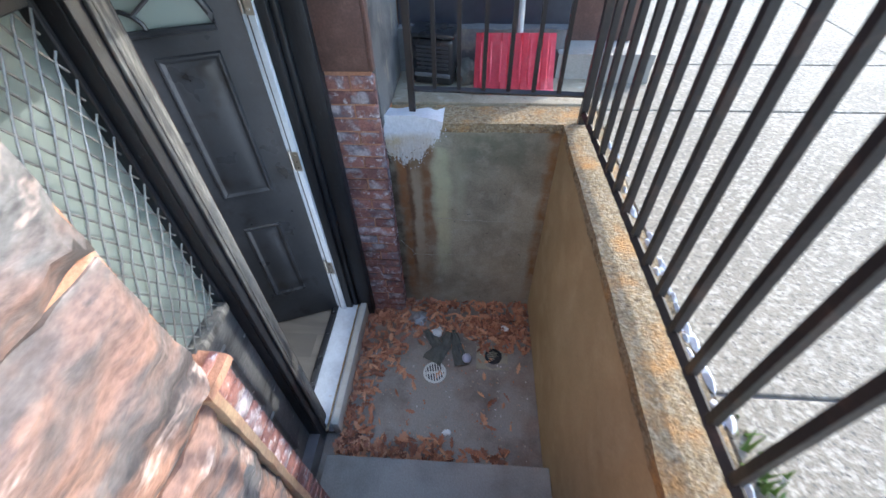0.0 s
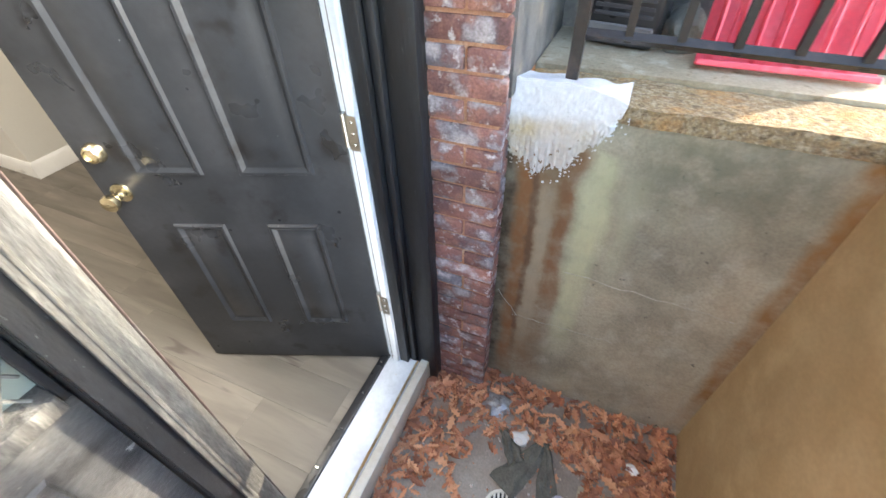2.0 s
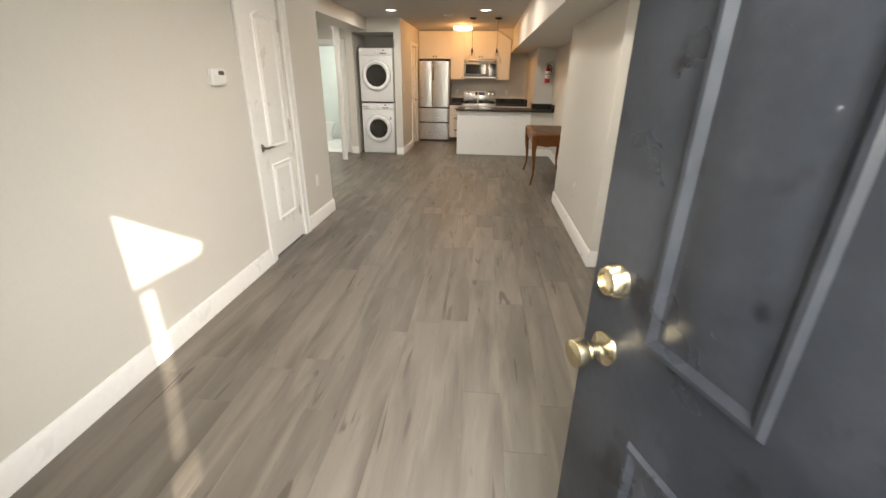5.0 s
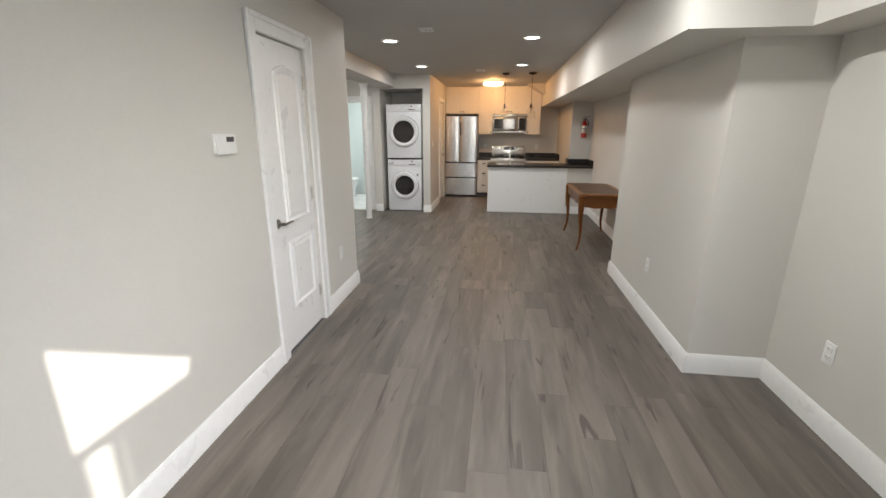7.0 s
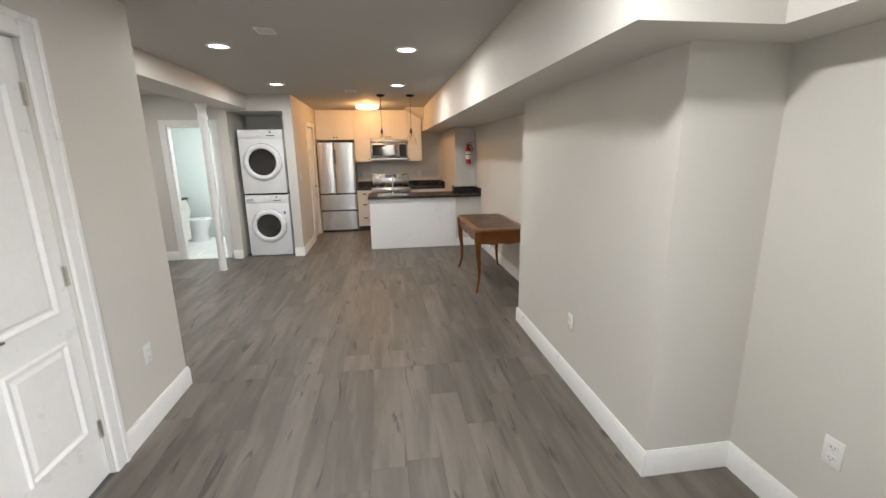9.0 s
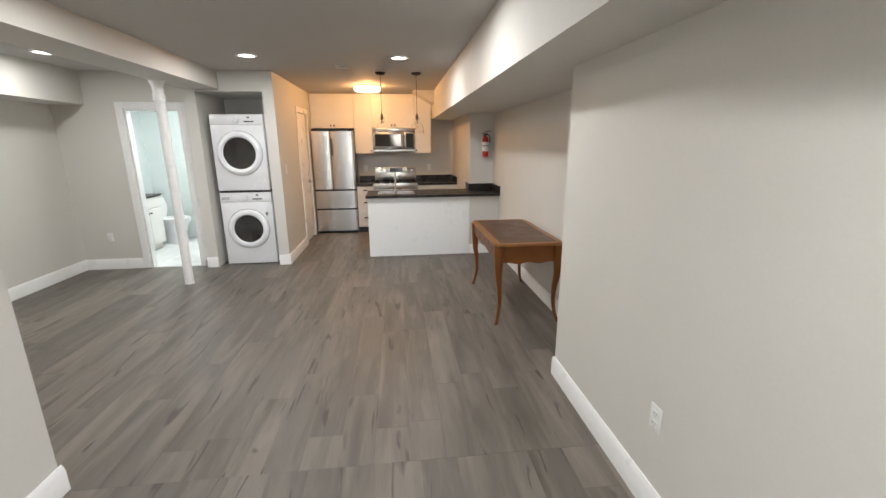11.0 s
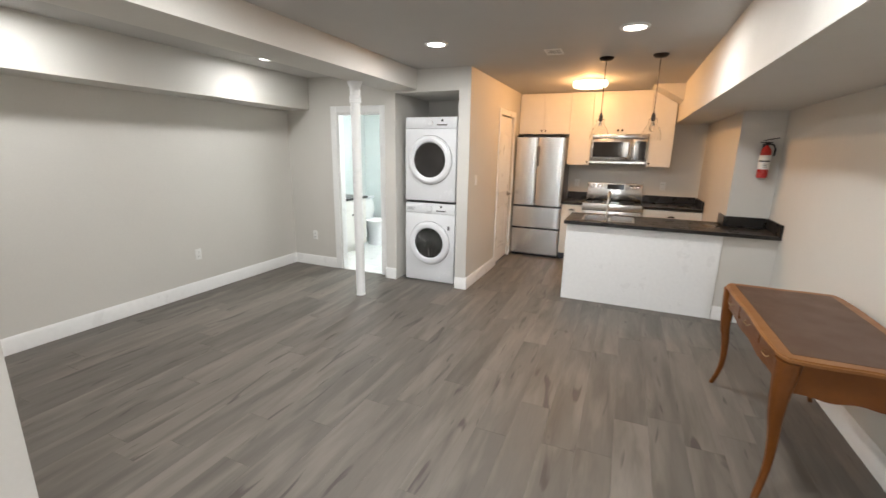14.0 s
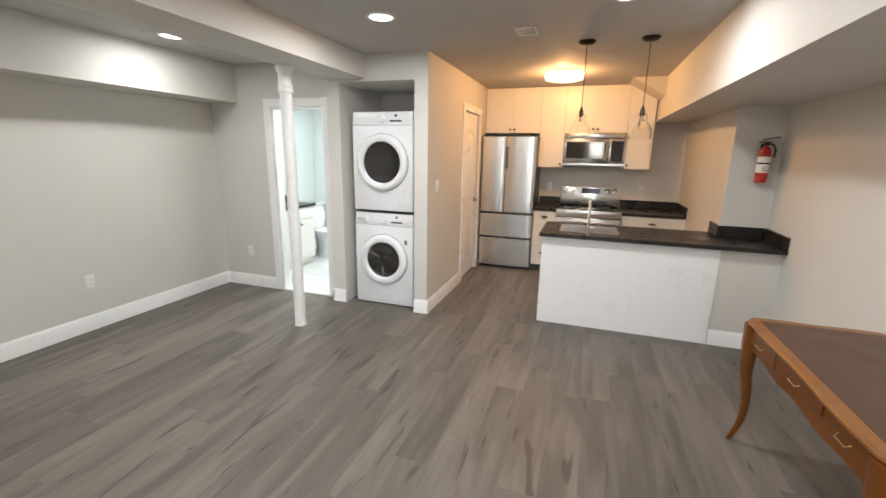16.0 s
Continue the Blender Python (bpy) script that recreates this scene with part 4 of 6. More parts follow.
for sx in (-1, 1):
    for sy in (-1, 1):
        bm, n, last = bmesh.new(), 22, None
        for k in range(n + 1):
            t = k / n
            z = (ZA - 0.001) * (1 - t)
            bow = 0.006 * math.sin(math.pi * min(1.0, t / 0.5)) - 0.013 * math.sin(math.pi * min(1.0, max(0.0, t - 0.4) / 0.6)) + 0.022 * max(0.0, (t - 0.72) / 0.28) ** 1.6
            r = 0.032 * (1 - t) ** 1.9 + 0.0125
            cx, cy = sx * (dw - 0.046 + bow), sy * (dd - 0.046 + bow)
            ring = [bm.verts.new((cx + r * a, cy + r * b, z)) for a, b in ((0.6, -1), (1, -0.6), (1, 0.6), (0.6, 1), (-0.6, 1), (-1, 0.6), (-1, -0.6), (-0.6, -1))]
            if last:
                for j in range(8):
                    bm.faces.new([last[j], last[(j + 1) % 8], ring[(j + 1) % 8], ring[j]])
            else:
                bm.faces.new(ring)
            last = ring
        bm.faces.new(last[::-1])
        bmesh.ops.recalc_face_normals(bm, faces=bm.faces[:])
        part("leg", bm, DESKWOOD, desk, smooth=50)

# ---- bathroom ----
van = thing("bathroom_vanity", "white bathroom vanity with a dark stone top", "vanity", m=pose(-9.76, -2.56, 0))
part("body", boxes((-0.35, -0.265, 0.10, 0.35, 0.18, 0.80)), CAB, van)
part("toe_kick", boxes((-0.35, -0.265, 0.0, 0.35, 0.12, 0.10)), CAB, van)
part("vanity_top", boxes((-0.365, -0.265, 0.80, 0.365, 0.21, 0.83), (-0.365, -0.265, 0.83, 0.365, -0.245, 0.92), bevel=0.003, seg=1), GRANITE, van, "dark stone top")
for x0, x1 in ((-0.325, -0.002), (0.002, 0.325)):
    d = part("door", boxes((x0, 0.181, 0.13, x1, 0.198, 0.64), bevel=0.002, seg=1), CAB, van)
    part("knob", lathe([(0.005, 0), (0.013, 0.016), (0.013, 0.022), (0.001, 0.026)], (0.035 if x0 > 0 else -0.035, 0.198, 0.58), "Y", 12), BRONZE, d, "dark bronze knob")
part("drawer", boxes((-0.325, 0.181, 0.65, 0.325, 0.198, 0.785), bevel=0.002, seg=1), CAB, van)
part("faucet", tube([(0, -0.15, 0.83), (0, -0.15, 0.93), (0, -0.10, 0.96), (0, -0.04, 0.93)], 0.011, 10), CHROME, van)
wc = thing("toilet", "white ceramic toilet with its seat raised", "toilet", m=pose(-10.42, -2.54, 0))
part("tank", boxes((-0.19, -0.20, 0.38, 0.19, -0.02, 0.74), bevel=0.03, seg=3), WHITE, wc)
part("tank_lid", boxes((-0.20, -0.205, 0.741, 0.20, -0.01, 0.775), bevel=0.012), WHITE, wc)
bm = lathe([(0.001, 0.0), (0.13, 0.0), (0.12, 0.10), (0.13, 0.22), (0.18, 0.36), (0.185, 0.395), (0.14, 0.395), (0.11, 0.33), (0.001, 0.25)], seg=28)
for v in bm.verts:
    v.co = Vector((v.co.x, 0.17 + v.co.y * 1.3, v.co.z))
part("bowl", bm, WHITE, wc, smooth=60)
bm = lathe([(0.12, 0.398), (0.185, 0.398), (0.188, 0.408), (0.18, 0.416), (0.12, 0.416), (0.12, 0.398)], seg=28)
for v in bm.verts:
    v.co = Vector((v.co.x, 0.17 + v.co.y * 1.28, v.co.z))
part("seat", bm, PLASTIC, wc, smooth=50)
bm = lathe([(0.001, 0.0), (0.18, 0.0), (0.185, 0.008), (0.18, 0.018), (0.001, 0.018)], seg=28)
under(part("lid", bm, PLASTIC, smooth=50), pose(0, -0.005, 0.60, 96, 0, 0), wc)
bath_floor = structure("floor_bath", boxes((-10.80, -2.83, -0.004, XW - 0.005, -1.27, -0.002)), LINER, "grey grout under the bathroom tiles", "floor")
tile_me = mesh_of("tile", boxes((-0.1475, -0.1475, 0, 0.1475, 0.1475, 0.006), bevel=0.0015, seg=1), TILE)
for i in range(6):
    for j in range(6):
        if -2.83 + 0.1 + 0.2985 * j + 0.15 > -1.20:
            continue
        o = new("tile", tile_me)
        o.parent, o.location = bath_floor, (XW - 0.155 - 0.2985 * i, -2.83 + 0.15 + 0.2985 * j, -0.0015)
tagged(part("threshold", boxes((XW - 0.10, BY0 + 0.018, -0.003, XW + 0.002, BY1 - 0.018, 0.008), bevel=0.003, seg=1), TILE), "pale marble bathroom threshold", "threshold", kind="structure")
bath_lamp = thing("bathroom_light", "round white bathroom ceiling light, switched on", "ceiling light", m=pose(-9.75, -1.75, CEIL))
part("trim_ring", lathe([(0.070, -0.002), (0.165, -0.001), (0.163, -0.012), (0.15, -0.014), (0.070, -0.002)], seg=32), PLASTIC, bath_lamp)
part("diffuser", lathe([(0.001, -0.03), (0.12, -0.026), (0.15, -0.013), (0.001, -0.013)], seg=32), LED, bath_lamp)

# ---- outdoor materials ----


def streaked(base, stains):
    """Vertical run-off stains at given places along x: (centre, width, top, bottom, colour, amount)."""
    def f(nt, out, noise_of, mixed, ranged, tc):
        sep = nt.nodes.new("ShaderNodeSeparateXYZ")
        nt.links.new(tc.outputs["Object"], sep.inputs[0])

        def calc(op, a, b):
            n = nt.nodes.new("ShaderNodeMath")
            n.operation = op
            for k, v in enumerate((a, b)):
                if isinstance(v, (int, float)):
                    n.inputs[k].default_value = v
                else:
                    nt.links.new(v, n.inputs[k])
            return n.outputs[0]

        wob = calc("MULTIPLY", calc("SUBTRACT", noise_of(5.0, 5), 0.5), 0.09)
        xx = calc("ADD", sep.outputs[0], wob)
        zz = calc("ADD", sep.outputs[2], calc("MULTIPLY", wob, 2.0))
        for cx, w, top, low, colour, amount in stains:
            d = ranged(calc("ABSOLUTE", calc("SUBTRACT", xx, cx), 0.0), w * 0.35, w, 1.0, 0.0)
            v = calc("MULTIPLY", ranged(zz, top, top - 0.06, 0.0, 1.0), ranged(zz, low, low + 0.3, 0.0, 1.0))
            fac = calc("MULTIPLY", calc("MULTIPLY", d, v), ranged(noise_of(14, 4), 0.3, 0.6, amount * 0.45, amount))
            out = mixed(out, colour, fac)
        return out
    return f


CONC_BACK = mat("stained_concrete", (0.385, 0.345, 0.25), 0.85, spots=[((0.215, 0.195, 0.145), 3.0, 0.42, 0.68), ((0.43, 0.395, 0.31), 9.0, 0.52, 0.78), ((0.12, 0.115, 0.09), 34, 0.67, 0.73)], fine=(0.14, 120), bump=0.35, bump_scale=60,
                extra=streaked(None, [
    (-0.16, 0.15, 1.16, -0.25, (0.22, 0.125, 0.058), 0.85), (-0.275, 0.070, 1.16, -0.2, (0.060, 0.038, 0.020), 1.0), (-0.205, 0.040, 1.16, -0.2, (0.24, 0.105, 0.036), 0.95), (-0.135, 0.036, 1.02, 0.1, (0.42, 0.34, 0.235), 0.75), (-0.175, 0.016, 1.10, 0.0, (0.12, 0.06, 0.03), 0.8),
    (-0.075, 0.036, 1.14, 0.30, (0.22, 0.10, 0.04), 0.95), (-0.105, 0.075, 1.14, 0.80, (0.16, 0.10, 0.05), 0.75), (0.005, 0.060, 1.14, 0.15, (0.50, 0.49, 0.30), 0.9), (0.10, 0.055, 1.12, 0.55, (0.42, 0.41, 0.27), 0.55),
    (0.30, 0.34, 1.26, 0.80, (0.135, 0.130, 0.085), 0.85), (0.575, 0.055, 1.3, -0.1, (0.25, 0.125, 0.04), 0.95)]))
CONC_SIDE = mat("tan_parged_concrete", (0.44, 0.325, 0.18), 0.8, spots=[((0.34, 0.24, 0.12), 2.0, 0.4, 0.7), ((0.50, 0.385, 0.225), 5.0, 0.5, 0.8)], fine=(0.06, 90), bump=0.12, bump_scale=40)
CONC_FLOOR = mat("wet_stained_concrete", (0.30, 0.262, 0.222), 0.5, spots=[((0.15, 0.115, 0.09), 4, 0.45, 0.7), ((0.29, 0.27, 0.24), 11, 0.5, 0.78), ((0.20, 0.11, 0.07), 2.2, 0.5, 0.75)], fine=(0.15, 110), bump=0.2, bump_scale=70)
CONC_STEP = mat("grey_step_concrete", (0.36, 0.335, 0.295), 0.8, spots=[((0.25, 0.23, 0.20), 3, 0.45, 0.7)], fine=(0.12, 130), bump=0.2, bump_scale=90)
AGGREGATE = mat("weathered_aggregate", (0.25, 0.185, 0.100), 0.9, spots=[((0.33, 0.27, 0.18), 60, 0.45, 0.6), ((0.13, 0.09, 0.05), 45, 0.55, 0.66), ((0.22, 0.14, 0.07), 26, 0.55, 0.68), ((0.42, 0.22, 0.07), 7, 0.52, 0.7)], fine=(0.35, 130), bump=0.9, bump_scale=130)
PAVING = mat("pale_pavement_concrete", (0.225, 0.195, 0.145), 0.85, spots=[((0.18, 0.153, 0.112), 1.0, 0.4, 0.7), ((0.34, 0.305, 0.24), 48, 0.5, 0.60), ((0.10, 0.088, 0.072), 75, 0.55, 0.63)], fine=(0.22, 150), bump=0.4, bump_scale=120)
BRICKM = mat("worn_red_brick", (0.25, 0.108, 0.085), 0.85, spots=[((0.13, 0.066, 0.062), 7, 0.38, 0.62), ((0.32, 0.155, 0.115), 16, 0.5, 0.7), ((0.13, 0.12, 0.135), 6, 0.50, 0.62), ((0.36, 0.31, 0.31), 12, 0.53, 0.68), ((0.48, 0.43, 0.42), 30, 0.58, 0.70)], fine=(0.22, 160), bump=0.7, bump_scale=70, extra=tint_by_object(0.95, 1.6), own=True)
MORTAR = mat("salmon_mortar", (0.47, 0.235, 0.145), 0.9, spots=[((0.36, 0.19, 0.12), 12, 0.45, 0.7), ((0.55, 0.40, 0.30), 20, 0.58, 0.75)], fine=(0.15, 160), bump=0.5, bump_scale=120)
STONE = mat("rough_brownstone", (0.215, 0.128, 0.100), 0.8, spots=[((0.105, 0.088, 0.082), 3.6, 0.42, 0.54), ((0.14, 0.135, 0.13), 2.4, 0.50, 0.60), ((0.30, 0.165, 0.115), 5, 0.52, 0.66), ((0.40, 0.30, 0.255), 7.5, 0.56, 0.66), ((0.055, 0.052, 0.052), 11, 0.58, 0.68)], fine=(0.28, 60), bump=1.0, bump_scale=16, stretch=(1, 0.6, 1.4), extra=tint_by_object(0.9, 1.15), own=True)
BROWNSTONE = mat("smooth_brownstone", (0.135, 0.07, 0.052), 0.75, spots=[((0.09, 0.05, 0.04), 5, 0.4, 0.7), ((0.18, 0.10, 0.075), 14, 0.5, 0.75)], fine=(0.15, 100), bump=0.3, bump_scale=60)
STUCCO = mat("dark_grey_stucco", (0.15, 0.145, 0.14), 0.8, spots=[((0.07, 0.07, 0.07), 5, 0.45, 0.65), ((0.27, 0.23, 0.18), 8, 0.56, 0.75)], fine=(0.12, 110), bump=0.3, bump_scale=70)
BLACKPAINT = mat("worn_black_door_paint", (0.0155, 0.0175, 0.021), 0.32, spec=0.45, spots=[((0.032, 0.034, 0.039), 3.5, 0.45, 0.72), ((0.008, 0.008, 0.009), 8, 0.57, 0.66), ((0.12, 0.12, 0.12), 60, 0.72, 0.76)], fine=(0.12, 50), bump=0.05, bump_scale=45)
FRAMEPAINT = mat("black_frame_paint", (0.012, 0.0135, 0.016), 0.42, spec=0.4, spots=[((0.07, 0.075, 0.08), 45, 0.68, 0.72), ((0.022, 0.024, 0.028), 5, 0.45, 0.7)], fine=(0.15, 50), bump=0.2, bump_scale=30, stretch=(3, 3, 0.7))
# weathered paint; the dark blobs also put shadow bands on the post into the colour
WORNWOOD = mat("weathered_grey_paint", (0.092, 0.090, 0.082), 0.65, spots=[((0.042, 0.041, 0.039), 6, 0.42, 0.60), ((0.17, 0.164, 0.147), 16, 0.50, 0.66), ((0.022, 0.022, 0.023), 7, 0.54, 0.66)], fine=(0.25, 90), bump=0.5, bump_scale=40, stretch=(3, 3, 0.45))
WEATHERED = mat("weathered_black_boards", (0.060, 0.062, 0.062), 0.6, spots=[((0.115, 0.115, 0.11), 3.0, 0.46, 0.66), ((0.022, 0.022, 0.023), 5, 0.52, 0.66), ((0.27, 0.27, 0.26), 18, 0.64, 0.70)], fine=(0.2, 70), bump=0.5, bump_scale=30, stretch=(2, 0.9, 2))
IRON = mat("dark_painted_iron", (0.020, 0.017, 0.016), 0.42, spots=[((0.05, 0.032, 0.025), 14, 0.55, 0.7)], fine=(0.2, 80), bump=0.15, bump_scale=90)
BEAD = mat("worn_red_bead", (0.065, 0.042, 0.035), 0.7, spots=[((0.12, 0.115, 0.105), 9, 0.5, 0.64)], fine=(0.2, 60), stretch=(3, 3, 0.6))
ALU = mat("white_aluminium_sill", (0.62, 0.66, 0.70), 0.35, spots=[((0.48, 0.50, 0.53), 6, 0.45, 0.7), ((0.42, 0.33, 0.22), 16, 0.66, 0.78)], fine=(0.06, 60))
JAMB = mat("white_jamb_paint", (0.66, 0.70, 0.74), 0.4, spots=[((0.52, 0.55, 0.58), 7, 0.5, 0.75)], fine=(0.05, 60))
WORNJAMB = mat("chipped_white_jamb", (0.42, 0.41, 0.39), 0.5, spots=[((0.30, 0.17, 0.11), 14, 0.58, 0.66), ((0.16, 0.14, 0.12), 9, 0.58, 0.7)], fine=(0.1, 60), bump=0.2)
FOAM = mat("white_foam_patch", (0.63, 0.64, 0.66), 0.8, fine=(0.08, 60), bump=0.5, bump_scale=70, extra=streaked(None, [(-0.25, 0.10, 1.225, 0.90, (0.46, 0.34, 0.17), 1.0), (-0.10, 0.10, 1.235, 0.96, (0.44, 0.31, 0.14), 1.0)]))
CREAM = mat("cream_sill_paint", (0.60, 0.57, 0.49), 0.45, spots=[((0.50, 0.45, 0.35), 9, 0.5, 0.7)], fine=(0.06, 60))
TANSLAB = mat("tan_weathered_slab", (0.34, 0.29, 0.205), 0.85, spots=[((0.26, 0.21, 0.14), 3, 0.42, 0.66), ((0.42, 0.37, 0.28), 14, 0.52, 0.7), ((0.20, 0.15, 0.09), 22, 0.6, 0.7)], fine=(0.14, 130), bump=0.3, bump_scale=90)
LEAF = mat("dry_oak_leaf", (0.36, 0.15, 0.07), 0.6, fine=(0.25, 60))
nt = LEAF.node_tree
geo = nt.nodes.new("ShaderNodeNewGeometry")
ramp = nt.nodes.new("ShaderNodeValToRGB")
ramp.color_ramp.elements[0].color, ramp.color_ramp.elements[1].color = (0.19, 0.075, 0.045, 1), (0.68, 0.36, 0.20, 1)
ramp.color_ramp.elements.new(0.5).color = (0.48, 0.19, 0.10, 1)
nt.links.new(geo.outputs["Random Per Island"], ramp.inputs[0])
nt.links.new(ramp.outputs[0], nt.nodes["Principled BSDF"].inputs["Base Color"])
PINK = mat("pink_red_plastic", (0.80, 0.085, 0.125), 0.38, spots=[((0.85, 0.20, 0.235), 8, 0.5, 0.75)], fine=(0.06, 60))
NAVY = mat("dark_navy_paint", (0.018, 0.020, 0.032), 0.45, spots=[((0.03, 0.032, 0.042), 3, 0.45, 0.7)], fine=(0.15, 30), bump=0.05, bump_scale=30)
BAG = mat("black_plastic_bag", (0.012, 0.013, 0.015), 0.3, fine=(0.2, 20), bump=0.8, bump_scale=14)
GREYHANDLE = mat("grey_shovel_handle", (0.45, 0.43, 0.40), 0.45, fine=(0.1, 40))
GREEN = mat("grass_green", (0.10, 0.17, 0.03), 0.6, fine=(0.2, 40))
DRAINWHITE = mat("white_drain_plastic", (0.72, 0.70, 0.64), 0.4, fine=(0.08, 60))
FOIL = mat("crumpled_foil", (0.42, 0.44, 0.47), 0.35, 0.7, fine=(0.3, 60), bump=0.6, bump_scale=50)
CLOTH = mat("grey_green_rag", (0.10, 0.10, 0.085), 0.9, spots=[((0.15, 0.15, 0.13), 14, 0.45, 0.7)], fine=(0.2, 130), bump=0.4, bump_scale=80)
WIRE = mat("galvanised_wire", (0.20, 0.205, 0.20), 0.45, 0.5, fine=(0.2, 60))
# obscure glass; its pale green tint stands in for the reflected sky
OBSCURE = clear_glass("sky_tinted_obscure_glass", (0.28, 0.335, 0.31), 0.3)
OBSCURE.node_tree.nodes["Principled BSDF"].inputs["Transmission Weight"].default_value = 0.35

# ---- ground, steps and retaining walls ----
GZ, AZ = 1.235, -0.127
bm = bmesh.new()
for x0, y0, x1, y1 in ((0.76, -90, 90, 90), (-0.26, 2.20, 0.76, 90), (-0.45, -90, 0.76, -1.00), (-90, -90, -14, 90), (-14, 3.0, -0.26, 90), (-14, -90, -0.62, -3.2)):
    vs = [bm.verts.new((x, y, GZ)) for x, y in ((x0, y0), (x1, y0), (x1, y1), (x0, y1))]
    bm.faces.new(vs)
structure("ground", bm, PAVING, "pale worn concrete ground", "ground")
# pavement slabs beside the railing, as single pieces with open joints
pave = structure("pavement", boxes((0.765, -1.2, GZ - 0.02, 5.2, 6.0, GZ + 0.001)), CONC_STEP, "pale concrete pavement with joints", "pavement")
for x0, x1 in ((0.77, 2.62), (2.62, 4.10), (4.10, 5.2)):
    for y0, y1 in ((-1.2, 0.717), (0.717, 2.20), (2.20, 2.77), (2.77, 4.05), (4.05, 6.0)):
        if x0 > 2 and y0 > 4:
            continue
        o = part("slab", boxes((0, 0, 0, x1 - x0 - 0.010, y1 - y0 - 0.010, 0.014), bevel=0.004, seg=1), PAVING, pave)
        o.location = (x0, y0, GZ + 0.0012 + 0.0007 * ((int(x0 * 10) + int(y0 * 7)) % 3))
structure("floor_areaway", boxes((-0.70, 0.60, AZ - 0.2, 0.60, 2.05, AZ)), CONC_FLOOR, "damp stained concrete areaway floor", "floor")
stairs = thing("stairs", "worn grey concrete steps down from the street", "stairs", m=pose(0, 0, 0))
tagged(stairs, kind="structure")
TREAD, RISE = 0.275, 0.1815
for k in range(7):
    y1 = 0.895 - TREAD * k
    part("step", boxes((-0.52, y1 - TREAD - 0.02, AZ, 0.584, y1, AZ + RISE * (k + 1)), bevel=0.008), CONC_STEP, stairs)


def rough_bar(x0, y0, z0, x1, y1, z1, amount, cut=0.03, seed=0):
    """A box cut fine and broken up along its faces."""
    bm = bmesh.new()
    nx, ny, nz = (max(1, int(abs(b - a) / cut)) for a, b in ((x0, x1), (y0, y1), (z0, z1)))
    box(bm, x0, y0, z0, x1, y1, z1)
    for axis, n, a, b in ((0, nx, x0, x1), (1, ny, y0, y1), (2, nz, z0, z1)):
        for k in range(1, n):
            no = [0, 0, 0]
            no[axis] = 1
            co = [0, 0, 0]
            co[axis] = a + (b - a) * k / n
            bmesh.ops.bisect_plane(bm, geom=bm.verts[:] + bm.edges[:] + bm.faces[:], plane_co=co, plane_no=no)
    off = Vector((seed * 7.3, seed * 3.1, seed))
    for v in bm.verts:
        v.co += amount * (noise.noise_vector(v.co * 14 + off) + 0.6 * noise.noise_vector(v.co * 37 + off))
    bmesh.ops.recalc_face_normals(bm, faces=bm.faces)
    return bm


structure("wall_areaway_side", boxes((0.586, -1.2, AZ - 0.2, 0.76, 2.20, 1.215)), CONC_SIDE, "tan parged concrete retaining wall", "wall")
structure("wall_areaway_back", boxes((-0.277, 2.022, AZ - 0.2, 0.586, 2.20, 1.215)), CONC_BACK, "grey stained concrete retaining wall", "wall")
structure("coping_side", rough_bar(0.582, -1.2, 1.2155, 0.758, 2.018, 1.264, 0.005), AGGREGATE, "crumbling yellowish aggregate coping", "coping")
structure("coping_back", rough_bar(-0.255, 2.018, 1.2155, 0.758, 2.20, 1.262, 0.005, seed=2), AGGREGATE, "crumbling yellowish aggregate coping", "coping")
structure("slab_upper", boxes((-0.26, 2.205, 1.236, 0.762, 2.62, 1.275), bevel=0.006), TANSLAB, "weathered tan concrete landing slab", "pavement")

CRACK = mat("pale_crack_filler", (0.36, 0.34, 0.28), 0.9, fine=(0.2, 60))
rc = random.Random(8)
for x0, x1, z0, z1 in ((-0.19, 0.20, 0.345, 0.358), (-0.03, 0.50, 0.655, 0.632), (-0.26, -0.17, 0.47, 0.345)):
    pts = [(x0 + (x1 - x0) * k / 14, 2.0215, z0 + (z1 - z0) * k / 14 + rc.uniform(-0.006, 0.006)) for k in range(15)]
    ob = part("crack", tube(pts, [0.0008 + 0.0018 * rc.random() for _ in pts], 5), CRACK, bpy.data.objects["wall_areaway_back"])

# ---- facade ----
FX = -0.45
structure("wall_front", boxes((XF, YL - 0.12, -0.2, -0.60, 0.40, 3.2), (XF, 1.86, AZ - 0.2, -0.655, 2.9, 3.2), (XF, 0.40, 2.10, -0.655, 1.86, 3.2)), PAINT, "thick front wall round the entrance", "wall")
structure("facade_left", boxes((-0.60, -6.0, AZ - 0.2, FX - 0.006, 0.70, 1.345), (-0.60, -6.0, 1.345, FX - 0.006, 0.638, 3.2)), MORTAR, "salmon mortar bed of the rough stone wall", "wall")
structure("facade_right", boxes((-0.655, 1.929, AZ - 0.2, -0.279, 2.9, 3.2)), MORTAR, "salmon mortar bed of the brick pier", "wall")
structure("facade_over", boxes((-0.655, 0.70, 2.14, -0.30, 1.945, 3.2)), BROWNSTONE, "brownstone lintel above the entrance", "wall")
structure("stucco_return", boxes((-0.2785, 1.96, 1.265, -0.262, 2.62, 3.2)), STUCCO, "dark grey stucco on the wall return", "wall")
structure("block_right", boxes((-0.495, 1.910, 1.545, -0.278, 1.9285, 2.14), (-0.2778, 1.910, 1.545, -0.262, 1.9595, 2.14), bevel=0.004), BROWNSTONE, "smooth reddish brownstone block over the brick pier", "wall")

